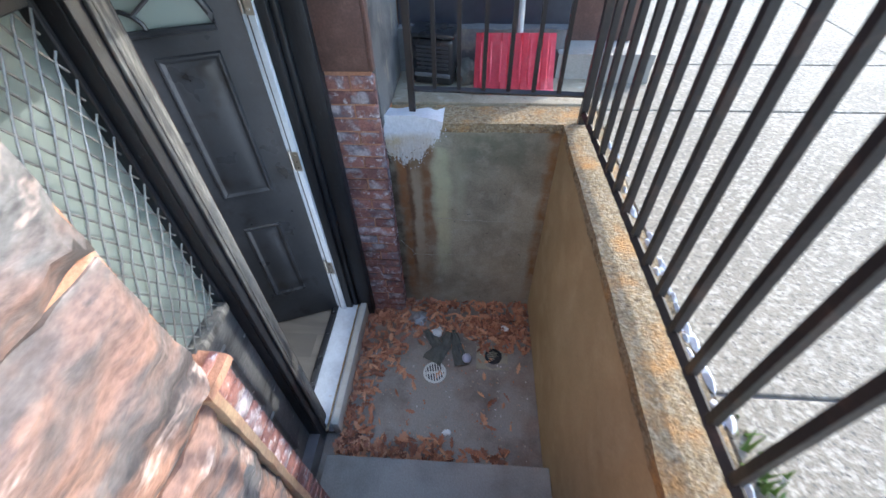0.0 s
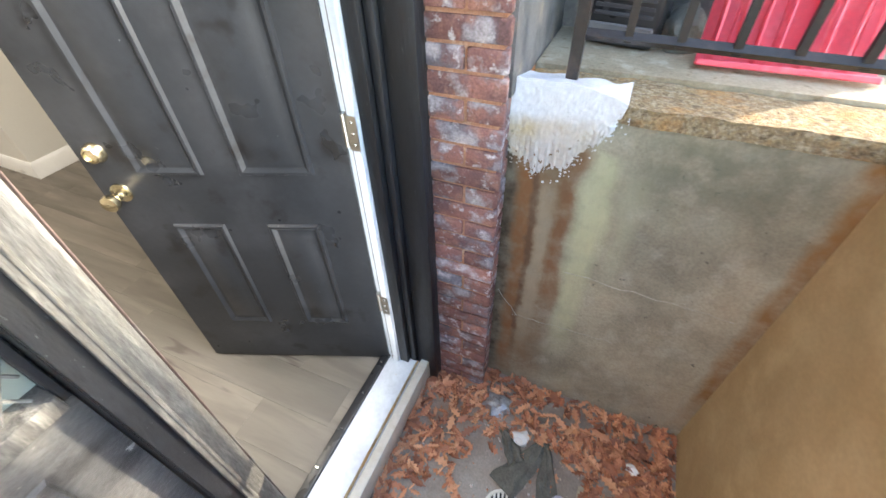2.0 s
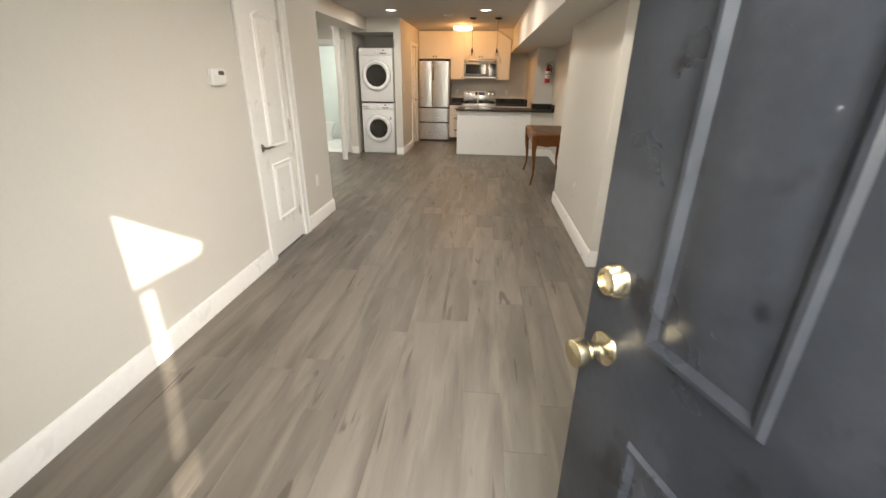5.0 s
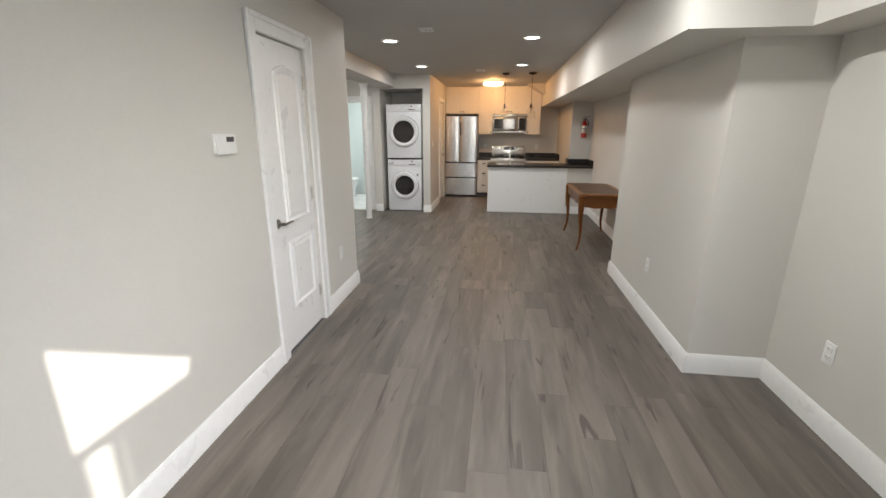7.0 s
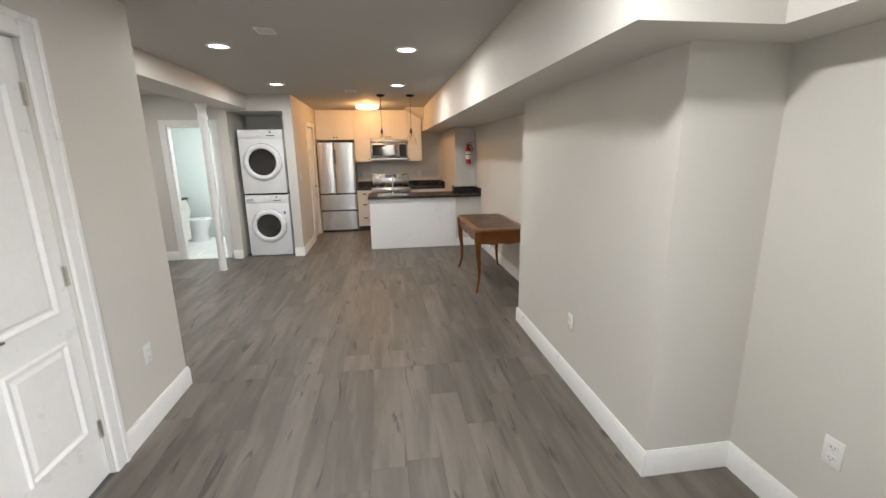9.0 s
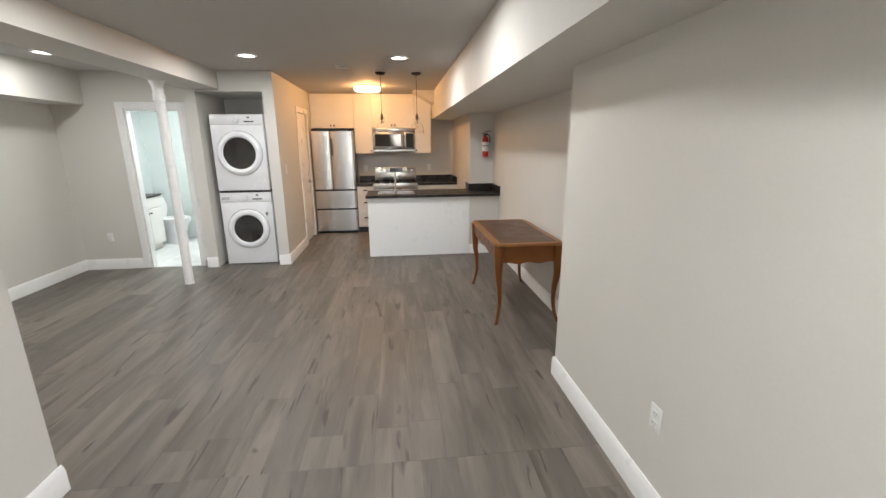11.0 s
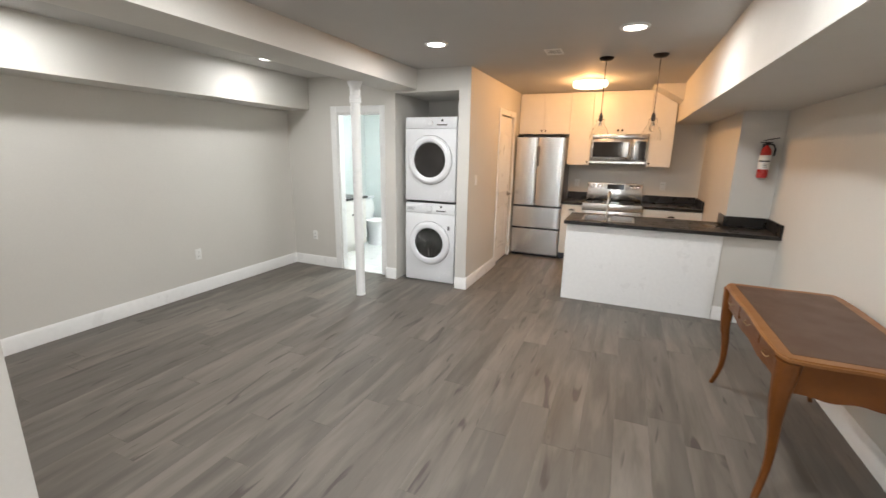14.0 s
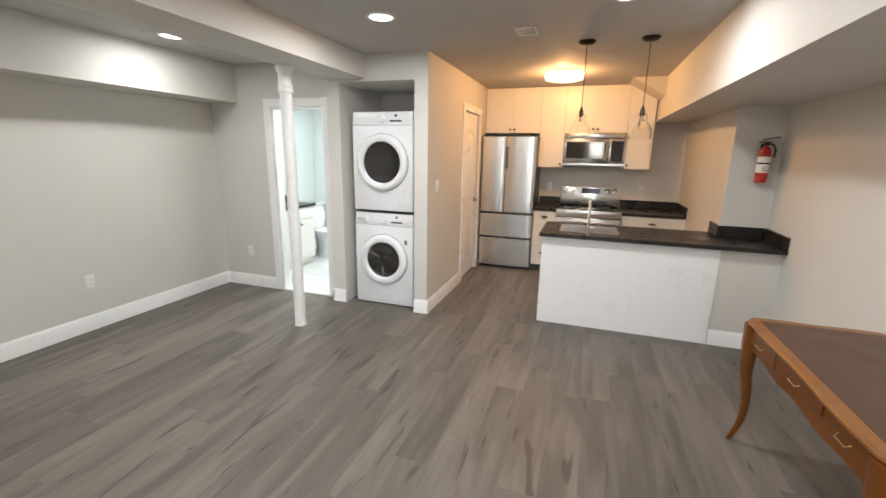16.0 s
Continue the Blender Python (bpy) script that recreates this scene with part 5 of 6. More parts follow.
# entrance threshold and frame
sill = thing("door_sill", "white aluminium door sill with dark inner strip", "door sill", m=pose(-0.62, 1.45, 0))
tagged(sill, kind="structure")
part("sill_plate", boxes((-0.075, -0.39, -0.10, 0.065, 0.405, 0.012), bevel=0.004), ALU, sill)
part("weather_strip", boxes((-0.112, -0.38, -0.05, -0.0755, 0.405, 0.026), bevel=0.005), BLACKP, sill, "dark rubber and metal strip")
part("outer_board", boxes((0.0655, -0.39, -0.125, 0.106, 0.435, 0.009), bevel=0.005), CREAM, sill, "cream painted outer board")
part("caulk", boxes((0.052, -0.43, 0.0125, 0.064, 0.405, 0.016), bevel=0.002, seg=1), AGGREGATE, sill, "yellowed caulk line")
for k in range(5):
    part("screw", lathe([(0.001, 0.0262), (0.006, 0.0262), (0.005, 0.028), (0.001, 0.0285)], (-0.094, -0.33 + 0.165 * k, 0), seg=8), CHROME, sill)
frame_r = thing("door_frame", "black painted wooden entrance door frame", "door frame", m=pose(-0.655, 1.86, 0))
tagged(frame_r, kind="structure")
part("jamb", boxes((-0.055, -0.028, 0.012, 0.012, -0.001, 2.10), bevel=0.002, seg=1), JAMB, frame_r, "white painted jamb edge")
part("door_stop", boxes((-0.016, -0.046, 0.012, 0.012, -0.0285, 2.10), bevel=0.003, seg=1), JAMB, frame_r, "white painted door stop")
part("weather_strip", boxes((-0.026, -0.036, 0.012, -0.0165, -0.0285, 2.10), bevel=0.002, seg=1), LINER, frame_r)
part("brick_mould", boxes((0.0125, -0.030, -0.115, 0.055, 0.080, 2.14), bevel=0.004), FRAMEPAINT, frame_r)
part("brick_mould", boxes((0.0555, -0.008, -0.118, 0.085, 0.080, 2.14), bevel=0.008), FRAMEPAINT, frame_r)
part("outer_bead", boxes((0.0855, 0.012, -0.12, 0.178, 0.080, 2.14), bevel=0.006), FRAMEPAINT, frame_r)
part("head", boxes((-0.055, -0.75, 2.045, 0.06, -0.0285, 2.14), bevel=0.003), FRAMEPAINT, frame_r)
post_l = thing("mullion_post", "black post with a worn pale weathered edge", "post", m=pose(-0.66, 1.02, 0))
tagged(post_l, kind="structure")
part("post", boxes((-0.085, -0.012, -0.10, 0.047, 0.0082, 2.14), bevel=0.003), FRAMEPAINT, post_l)
part("front_board", boxes((0.0475, -0.010, -0.10, 0.062, 0.076, 2.14), bevel=0.003), FRAMEPAINT, post_l)
part("worn_edge", boxes((0.0625, 0.026, -0.10, 0.074, 0.084, 2.14), bevel=0.005), WORNWOOD, post_l, "weathered pale grey edge board")
part("worn_ridge", tube([(0.0735, 0.040, -0.10), (0.0738, 0.0405, 1.0), (0.0735, 0.040, 2.14)], 0.004, 8), WORNWOOD, post_l)
part("terracotta_bead", boxes((0.050, 0.0845, 0.012, 0.0722, 0.0885, 2.06), bevel=0.002, seg=1), BEAD, post_l, "worn reddish brown bead")
lj = part("lock_jamb", boxes((-0.085, 0.0085, 0.012, 0.047, 0.020, 2.10), bevel=0.002, seg=1), WORNJAMB, post_l, "chipped white lock jamb")
for z in (0.955, 1.10):
    part("strike_plate", boxes((-0.074, 0.0202, z - 0.034, -0.044, 0.0222, z + 0.034), bevel=0.001, seg=1), BRONZE, lj, "dark bronze strike plate")
    part("strike_hole", boxes((-0.066, 0.0223, z - 0.014, -0.052, 0.0230, z + 0.014)), BRASS, lj)

# ---- entrance door, standing open ----
hx, hy = -0.692, 1.822
turn = math.degrees(math.atan2(-0.295, -0.77))
door_1 = thing("door_1", "open worn black six-panel entrance door with fan light", "door", m=pose(hx, hy, 0.022, 0, 0, turn))
tagged(door_1, kind="structure")
# local x runs from the hinges to the lock; the outer face looks to local +y
DWID, DHT = 0.832, 2.02
fan = [(DWID / 2 + 0.31 * math.cos(a), 1.74 + 0.225 * math.sin(a)) for a in np.linspace(0, math.pi, 15)]
leaf = bmesh.new()
outer = [(0.004, 0.0), (DWID, 0.0), (DWID, DHT), (0.004, DHT)]
box(leaf, 0.004, -0.042, 0.0, DWID, -0.0, 1.735)
box(leaf, 0.004, -0.042, 1.735, DWID / 2 - 0.31, 0.0, DHT)
box(leaf, DWID / 2 + 0.31, -0.042, 1.735, DWID, 0.0, DHT)
for (a0, b0), (a1, b1) in zip(fan, fan[1:]):
    prism([(a0, b0), (a0, DHT), (a1, DHT), (a1, b1)], 0.042, "Y", -0.042, leaf)
part("leaf", leaf, BLACKPAINT, door_1, "scuffed black painted steel leaf")
for x0, z0, x1, z1 in ((0.118, 0.996, 0.350, 1.655), (0.465, 0.996, 0.68, 1.655), (0.148, 0.255, 0.330, 0.80), (0.478, 0.255, 0.660, 0.80)):
    raised_panel(door_1, rect(x0, z0, x1, z1), 0.0005, BLACKPAINT, 1, rise=0.009)
pane = part("fan_light", prism([(a * 0.999, b) for a, b in fan], 0.008, "Y", -0.026), OBSCURE, door_1, "fan shaped frosted pane")
pane.visible_shadow = False
rim = [(DWID / 2 + 0.315 * math.cos(a), 0.004, 1.738 + 0.23 * math.sin(a)) for a in np.linspace(0, math.pi, 17)]
part("fan_frame", tube(rim + [rim[0]], 0.013, 8), BLACKPAINT, door_1)
for a in (0.8, math.pi / 2, math.pi - 0.8):
    part("fan_bar", tube([(DWID / 2 + 0.09 * math.cos(a), 0.0, 1.745 + 0.07 * math.sin(a)), (DWID / 2 + 0.305 * math.cos(a), 0.0, 1.738 + 0.22 * math.sin(a))], 0.008, 6), BLACKPAINT, door_1)
part("fan_bar", tube([(DWID / 2 + 0.09 * math.cos(a), 0.0, 1.742 + 0.075 * math.sin(a)) for a in np.linspace(0, math.pi, 9)], 0.008, 6), BLACKPAINT, door_1)
part("door_knob", lathe([(0.001, 0.0), (0.034, 0.0), (0.033, 0.006), (0.018, 0.012), (0.013, 0.018), (0.013, 0.034), (0.022, 0.042), (0.028, 0.055), (0.026, 0.070), (0.016, 0.074), (0.001, 0.073)], (DWID - 0.068, 0.001, 0.93), "Y", 28), BRASS, door_1, "worn brass door knob")
part("deadbolt", lathe([(0.001, 0.0), (0.033, 0.0), (0.032, 0.010), (0.024, 0.026), (0.019, 0.028), (0.019, 0.022), (0.001, 0.022)], (DWID - 0.068, 0.001, 1.075), "Y", 28), BRASS, door_1, "worn brass deadbolt")
for k in (0.93, 1.075):
    part("latch_plate", boxes((DWID + 0.0002, -0.034, k - 0.028, DWID + 0.002, -0.008, k + 0.028)), BRASS, door_1)
for hz in (0.40, 1.145, 1.82):
    hg = tube([(-0.004, 0.004, hz - 0.05), (-0.004, 0.004, hz + 0.05)], 0.008, 10)
    part("hinge", hg, NICKEL, door_1, "nickel butt hinge")
for hz in (0.42, 1.165, 1.84):
    hl = part("hinge_leaf", boxes((-0.0565, -0.0305, hz - 0.052, -0.0165, -0.0282, hz + 0.052), (-0.0185, -0.0490, hz - 0.052, 0.0125, -0.0462, hz + 0.052)), NICKEL, frame_r, "tarnished hinge leaf")
    for dz in (-0.034, 0.0, 0.034):
        part("screw", lathe([(0.001, -0.0490), (0.005, -0.0490), (0.004, -0.0506), (0.001, -0.0509)], (-0.004, 0, hz + dz), "Y", 8), CHROME, hl)
part("worn_edge", boxes((DWID + 0.0002, -0.041, 0.0, DWID + 0.0016, -0.001, 0.895), (DWID + 0.0002, -0.041, 1.11, DWID + 0.0016, -0.001, DHT)), WORNWOOD, door_1, "pale scraped lock edge")
part("sweep", boxes((0.004, -0.040, -0.012, DWID, -0.004, -0.0005)), BLACKP, door_1)

# ---- side panel with a wire-mesh window beside the door ----
side = thing("window_1", "black side panel with wire mesh over pale glass", "window", m=pose(-0.655, 0.40, 0))
tagged(side, kind="structure")
SWD, SZ = 0.607, 1.136
part("panel_board", boxes((-0.045, 0.0, 0.0, 0.0, SWD - 0.002, SZ)), WEATHERED, side)
for z0, z1 in ((0.10, 0.52), (0.60, 1.05)):
    bm = bmesh.new()
    f = bm.faces.new([bm.verts.new((0.0006, a, b)) for a, b in rect(0.08, z0, SWD - 0.10, z1)])
    bm.normal_update()
    if f.normal.x < 0:
        f.normal_flip()
        bm.normal_update()
    for th, dp in ((0.005, 0.008), (0.01, 0.0), (0.012, -0.01), (0.02, 0.007)):
        bmesh.ops.inset_region(bm, faces=[f], thickness=th, depth=dp, use_even_offset=True, use_boundary=True)
    part("panel", bm, WEATHERED, side)
part("window_frame", boxes((-0.045, 0.0, SZ, 0.006, 0.05, 2.10), (-0.045, SWD - 0.016, SZ, 0.006, SWD - 0.001, 2.10), (-0.045, 0.05, 2.04, 0.006, SWD - 0.016, 2.10), bevel=0.003, seg=1), FRAMEPAINT, side)
part("window_sill", boxes((-0.045, 0.05, SZ, 0.022, SWD - 0.016, SZ + 0.035), bevel=0.004), WORNWOOD, side, "worn pale window sill")
gp = part("pane", boxes((-0.030, 0.05, SZ + 0.035, -0.024, SWD - 0.016, 2.04)), OBSCURE, side, "obscure glass tinted pale for reflected sky")
mesh_bm = bmesh.new()
ya, yb, za, zb, st = 0.052, SWD - 0.018, SZ + 0.037, 2.038, 0.040
k = -30
while k < 60:
    for sgn in (1, -1):
        # a slanting wire, clipped to the window
        c = ya + k * st
        p, q = [], None
        for n in range(0, 61):
            z = za + (zb - za) * n / 60
            y = c + sgn * (z - za) * 0.62
            if ya <= y <= yb:
                p.append((0.004 * sgn * 0.6 + 0.003 * math.sin(n * 1.6 + k), y, z))
        if len(p) > 2:
            tube(p[::3] + ([p[-1]] if (len(p) - 1) % 3 else []), 0.0028, 5, mesh_bm)
    k += 1
part("wire_mesh", mesh_bm, WIRE, side, "diamond security wire mesh")

# ---- railing ----
RX, RZ0, RZ1 = 0.735, 1.318, 2.17


def square_bar(bm, p, q, w):
    p, q = Vector(p), Vector(q)
    d = (q - p).normalized()
    u = d.orthogonal().normalized() if abs(d.z) < 0.9 else Vector((1, 0, 0))
    w2 = d.cross(u).normalized()
    ring = [[bm.verts.new(c + (su * u + sw * w2) * w / 2) for su, sw in ((-1, -1), (1, -1), (1, 1), (-1, 1))] for c in (p, q)]
    for k in range(4):
        bm.faces.new((ring[0][k], ring[0][(k + 1) % 4], ring[1][(k + 1) % 4], ring[1][k]))
    bm.faces.new(ring[0][::-1]), bm.faces.new(ring[1])
    bmesh.ops.recalc_face_normals(bm, faces=bm.faces)
    return bm


rail = thing("railing", "dark painted iron railing along the areaway", "railing", m=pose(0, 0, 0))
part("bottom_rail", square_bar(bmesh.new(), (RX, -1.1, RZ0), (RX - 0.07, 2.03, RZ0), 0.022), IRON, rail)
part("top_rail", square_bar(bmesh.new(), (RX, -1.1, RZ1), (RX - 0.07, 2.03, RZ1), 0.034), IRON, rail)
n = 26
for k in range(n):
    y = -1.05 + 0.1185 * k
    x = RX - 0.07 * (y + 1.1) / 3.13
    part("baluster", square_bar(bmesh.new(), (x, y, RZ0 - 0.012), (x, y, RZ1 - 0.017), 0.022), IRON, rail)
for y in (-1.1, 2.03):
    x = RX - 0.07 * (y + 1.1) / 3.13
    part("rail_post", square_bar(bmesh.new(), (x, y, 1.255), (x, y, RZ1 + 0.03), 0.032), IRON, rail)
back = thing("railing", "dark painted iron railing on the back wall", "railing", m=pose(0, 0, 0))
BRY, BRZ = 2.10, 1.392
part("bottom_rail", square_bar(bmesh.new(), (-0.138, BRY, BRZ), (RX - 0.08, 2.05, BRZ), 0.02), IRON, back)
part("top_rail", square_bar(bmesh.new(), (-0.138, BRY, RZ1 + 0.03), (RX - 0.08, 2.05, RZ1 + 0.03), 0.034), IRON, back)
part("rail_post", square_bar(bmesh.new(), (-0.138, BRY, 1.255), (-0.138, BRY, RZ1 + 0.06), 0.030), IRON, back)
for k in range(1, 7):
    x = -0.138 + 0.113 * k
    y = BRY - 0.05 * k / 7
    part("baluster", square_bar(bmesh.new(), (x, y, BRZ - 0.008), (x, y, RZ1 + 0.02), 0.018), IRON, back)

# ---- clutter outdoors ----
shovel = thing("snow_shovel", "pink-red plastic snow shovel leaning behind the railing", "snow shovel", m=pose(0.36, 2.335, 1.277, -18, 0, 0))
n = 48
prof = []
for k in range(n + 1):
    u = -0.205 + 0.41 * k / n
    ph = (k % 12) / 12
    prof.append((u, 0.012 * (1 if 0.25 < ph < 0.6 else 0) + 0.02 * (2 * u / 0.41) ** 2 * -1))
bm = bmesh.new()
grid = [[bm.verts.new((u * (1 - 0.03 * j / 6), -d * (1 if j else 0.3) - 0.03 * (1 - j / 6) ** 2, 0.27 * j / 6)) for u, d in prof] for j in range(7)]
for a, b in zip(grid, grid[1:]):
    for k in range(n):
        bm.faces.new((a[k], a[k + 1], b[k + 1], b[k]))
bmesh.ops.solidify(bm, geom=bm.faces[:], thickness=0.004)
part("blade", bm, PINK, shovel, "ribbed pink-red blade", smooth=40)
part("edge_strip", boxes((-0.205, -0.052, -0.004, 0.205, -0.030, 0.012), bevel=0.003, seg=1), PINK, shovel)
part("handle_socket", tube([(0.02, 0.030, 0.10), (0.02, 0.034, 0.262)], [0.018, 0.020], 12), PINK, shovel)
for k in range(8):
    u = -0.172 + 0.049 * k
    part("rib", tube([(u, -0.034, 0.045), (u, -0.026, 0.12), (u, -0.020, 0.235)], [0.0035, 0.0045, 0.0035], 8), PINK, shovel)
part("handle", tube([(0.02, 0.036, 0.255), (0.02, 0.034, 1.25)], 0.015, 12), GREYHANDLE, shovel, "grey round handle")

structure("wall_neighbour", boxes((-0.262, 2.66, 1.50, 0.66, 2.9, 2.60)), NAVY, "dark navy painted boarding", "wall")
structure("plinth_neighbour", rough_bar(-0.262, 2.58, 1.2755, 0.66, 2.88, 1.50, 0.006, 0.06, 3), STUCCO, "grey stone plinth under the boarding", "wall")
for x0, x1, z1, lab in ((0.66, 1.02, 2.65, "reddish brown brick pier beyond the railing"),):
    structure("pier_neighbour", boxes((x0, 2.70, 1.40, x1, 3.1, z1), bevel=0.01), BROWNSTONE, lab, "wall")
structure("kerb_neighbour", rough_bar(0.60, 2.50, 1.2365, 1.10, 2.95, 1.40, 0.006, 0.06, 4), CONC_STEP, "rough concrete block beside the path", "kerb")


def crumple(name, at, size, m, label, category, seed, squash=0.8, strength=0.35, sub=3):
    bm = bmesh.new()
    bmesh.ops.create_icosphere(bm, subdivisions=sub, radius=1.0)
    for v in bm.verts:
        d = 1 + strength * noise.noise(v.co * 2.3 + Vector((seed, seed, 0))) + 0.2 * strength * noise.noise(v.co * 7 + Vector((0, seed, 0)))
        v.co = Vector((v.co.x * size[0] * d, v.co.y * size[1] * d, max(-size[2] * 0.55, v.co.z * size[2] * d)))
    low = min(v.co.z for v in bm.verts)
    for v in bm.verts:
        v.co.z -= low
    ob = tagged(part(name, bm, m, smooth=50), label, category)
    ob.location = at
    return ob


crumple("rubbish_bag", (0.115, 2.45, 1.2752), (0.055, 0.06, 0.075), CLOTH, "grey crumpled rag bundle behind the railing", "rag bundle", 3)
crate = thing("storage_crate", "black ribbed plastic crate tipped behind the railing", "crate", m=pose(-0.045, 2.47, 1.2775, 0, 0, -12))
part("crate_body", boxes((-0.115, -0.075, 0.0, 0.105, 0.075, 0.235), bevel=0.022, seg=3), BLACKP, crate)
part("lid", boxes((-0.125, -0.085, 0.2355, 0.115, 0.085, 0.262), bevel=0.010), BLACKP, crate)
for k in range(6):
    part("rib", boxes((-0.085, -0.0815, 0.085 + 0.021 * k, 0.085, -0.0755, 0.096 + 0.021 * k), bevel=0.002, seg=1), DARKGREY, crate)
part("rim", boxes((-0.10, -0.086, 0.045, 0.095, -0.0755, 0.066), bevel=0.004, seg=1), LINER, crate)

drain = thing("floor_drain", "round white plastic drain grate in the concrete", "drain", m=pose(-0.026, 1.462, AZ, 0, 0, 12))
part("ring", lathe([(0.058, 0.0), (0.072, 0.0), (0.071, 0.006), (0.060, 0.008), (0.058, 0.0)], seg=36), DRAINWHITE, drain)
# no real opening: a flat black disc paints the shade below the bars
part("sump", lathe([(0.001, 0.0006), (0.059, 0.0006), (0.059, 0.0012), (0.001, 0.0012)], seg=28), BLACKP, drain, "black disc for the shade under the grate")
for k in range(7):
    x = -0.048 + 0.016 * k
    h = math.sqrt(max(0, 0.058 ** 2 - x * x)) + 0.002
    part("grate_bar", boxes((x - 0.0042, -h, 0.002, x + 0.0042, h, 0.007), bevel=0.001, seg=1), DRAINWHITE, drain)
part("cross_bar", boxes((-0.058, -0.006, 0.0025, 0.058, 0.006, 0.0068)), DRAINWHITE, drain)
drain2 = thing("floor_drain", "small rusty dark iron drain in the concrete", "drain", m=pose(0.338, 1.594, AZ))
part("ring", lathe([(0.036, 0.0), (0.056, 0.0), (0.052, 0.007), (0.038, 0.008), (0.036, 0.0)], seg=28), IRON, drain2)
# again a black disc in place of the shaded opening
part("sump", lathe([(0.001, 0.0006), (0.037, 0.0006), (0.037, 0.0012), (0.001, 0.0012)], seg=24), BLACKP, drain2)
for k in range(5):
    part("grate_bar", boxes((-0.036, -0.030 + 0.014 * k, 0.002, 0.036, -0.025 + 0.014 * k, 0.0065)), IRON, drain2)
tagged(part("drain_surround", rough_bar(0.23, 1.50, AZ - 0.01, 0.43, 1.66, AZ + 0.002, 0.006, 0.03, 6), CONC_BACK), "broken patch of mortar round the drain", "mortar patch", kind="structure")
ball = tagged(part("ball", lathe([(0.030 * math.sin(a), 0.030 - 0.030 * math.cos(a)) for a in np.linspace(0.001, math.pi - 0.001, 13)], seg=20), mat("pale_lilac_plastic", (0.55, 0.55, 0.68), 0.4, spots=[((0.42, 0.42, 0.52), 30, 0.5, 0.7)])), "small pale lilac ball on the concrete", "ball")
ball.location = (0.170, 1.555, AZ)
crumple("foil_wad", (-0.165, 1.845, AZ), (0.058, 0.045, 0.04), FOIL, "crumpled wad of clear plastic among leaves", "litter", 9, strength=0.7)
crumple("paper_scrap", (-0.03, 1.75, AZ), (0.035, 0.028, 0.022), PLASTIC, "crumpled white paper scrap on the concrete", "litter", 5, strength=0.8, sub=2)
crumple("paper_scrap", (0.42, 1.80, AZ), (0.028, 0.02, 0.016), PLASTIC, "small crumpled white paper scrap among leaves", "litter", 15, strength=0.8, sub=2)
crumple("paper_scrap", (0.07, 1.10, AZ), (0.022, 0.018, 0.012), PLASTIC, "tiny white paper scrap near the step", "litter", 25, strength=0.8, sub=2)
for k, (rx, ry, rot, a, b) in enumerate(((0.005, 1.635, -28, 0.05, 0.12), (0.105, 1.64, 14, 0.035, 0.13), (-0.06, 1.70, 40, 0.03, 0.08))):
    bm = bmesh.new()
    bmesh.ops.create_grid(bm, x_segments=14, y_segments=20, size=1.0)
    for v in bm.verts:
        u = v.co.copy()
        v.co = Vector((u.x * a * (1 - 0.3 * u.y) + 0.012 * noise.noise(u * 2 + Vector((k, 0, 0))), u.y * b, 0.012 + 0.014 * noise.noise(u * 2.4 + Vector((0, k * 3, 1))) + 0.008 * math.cos(u.x * 2.4)))
    bmesh.ops.solidify(bm, geom=bm.faces[:], thickness=0.004)
    o = tagged(part("rag", bm, CLOTH, smooth=60), "damp grey-green rag lying on the concrete", "rag")
    o.location, o.rotation_euler = (rx, ry, AZ + 0.004), (0, 0, radians(rot))

# white foam patch at the top corner of the back wall: a smooth trowelled body with a lacy lower edge
def foam_edge(x):
    """The height to which the patch runs down at x."""
    base = np.interp(x, [-0.276, -0.22, -0.16, -0.10, -0.05, 0.0, 0.016], [1.085, 1.055, 1.035, 1.075, 1.125, 1.205, 1.262])
    return base + 0.034 * noise.noise(Vector((x * 24, 3.0, 0))) + 0.030 * noise.noise(Vector((x * 70, 9.0, 0))) + 0.016 * noise.noise(Vector((x * 150, 1.0, 4)))


bm = bmesh.new()
cols, rows_ = 150, 34
strip = []
for k in range(cols + 1):
    x = -0.276 + 0.292 * k / cols
    tz = 1.303 - 0.030 * max(0.0, (x + 0.10) / 0.116) + 0.006 * noise.noise(Vector((x * 18, 0, 7)))
    lz = min(foam_edge(x), tz - 0.012)
    col = []
    for j in range(rows_ + 1):
        w = j / rows_
        z = tz + (lz - tz) * w
        out = 0.004 + 0.011 * min(1.0, (1 - w) * 3) + 0.003 * noise.noise(Vector((x * 16, z * 16, 0))) + 0.004 * w * noise.noise(Vector((x * 90, z * 90, 0)))
        col.append(bm.verts.new((x + 0.004 * w * noise.noise(Vector((z * 60, k * 0.3, 2))), 2.0195 - max(0.0015, out), z)))
    strip.append(col)
for a, b in zip(strip, strip[1:]):
    for j in range(rows_):
        # small holes where the lower edge has broken up
        mid = (a[j].co + b[j + 1].co) / 2
        if j > rows_ * 0.6 and noise.noise(Vector((mid.x * 55, mid.z * 75, 5))) + 0.5 * noise.noise(Vector((mid.x * 140, mid.z * 160, 2))) > 0.92 - 0.42 * j / rows_:
            continue
        bm.faces.new((a[j], a[j + 1], b[j + 1], b[j]))
back_row = [bm.verts.new((c[0].co.x, 2.15 + 0.03 * noise.noise(Vector((c[0].co.x * 20, 0, 0))), 1.268)) for c in strip]
for k in range(cols):
    bm.faces.new((strip[k][0], strip[k + 1][0], back_row[k + 1], back_row[k]))
rs = random.Random(11)
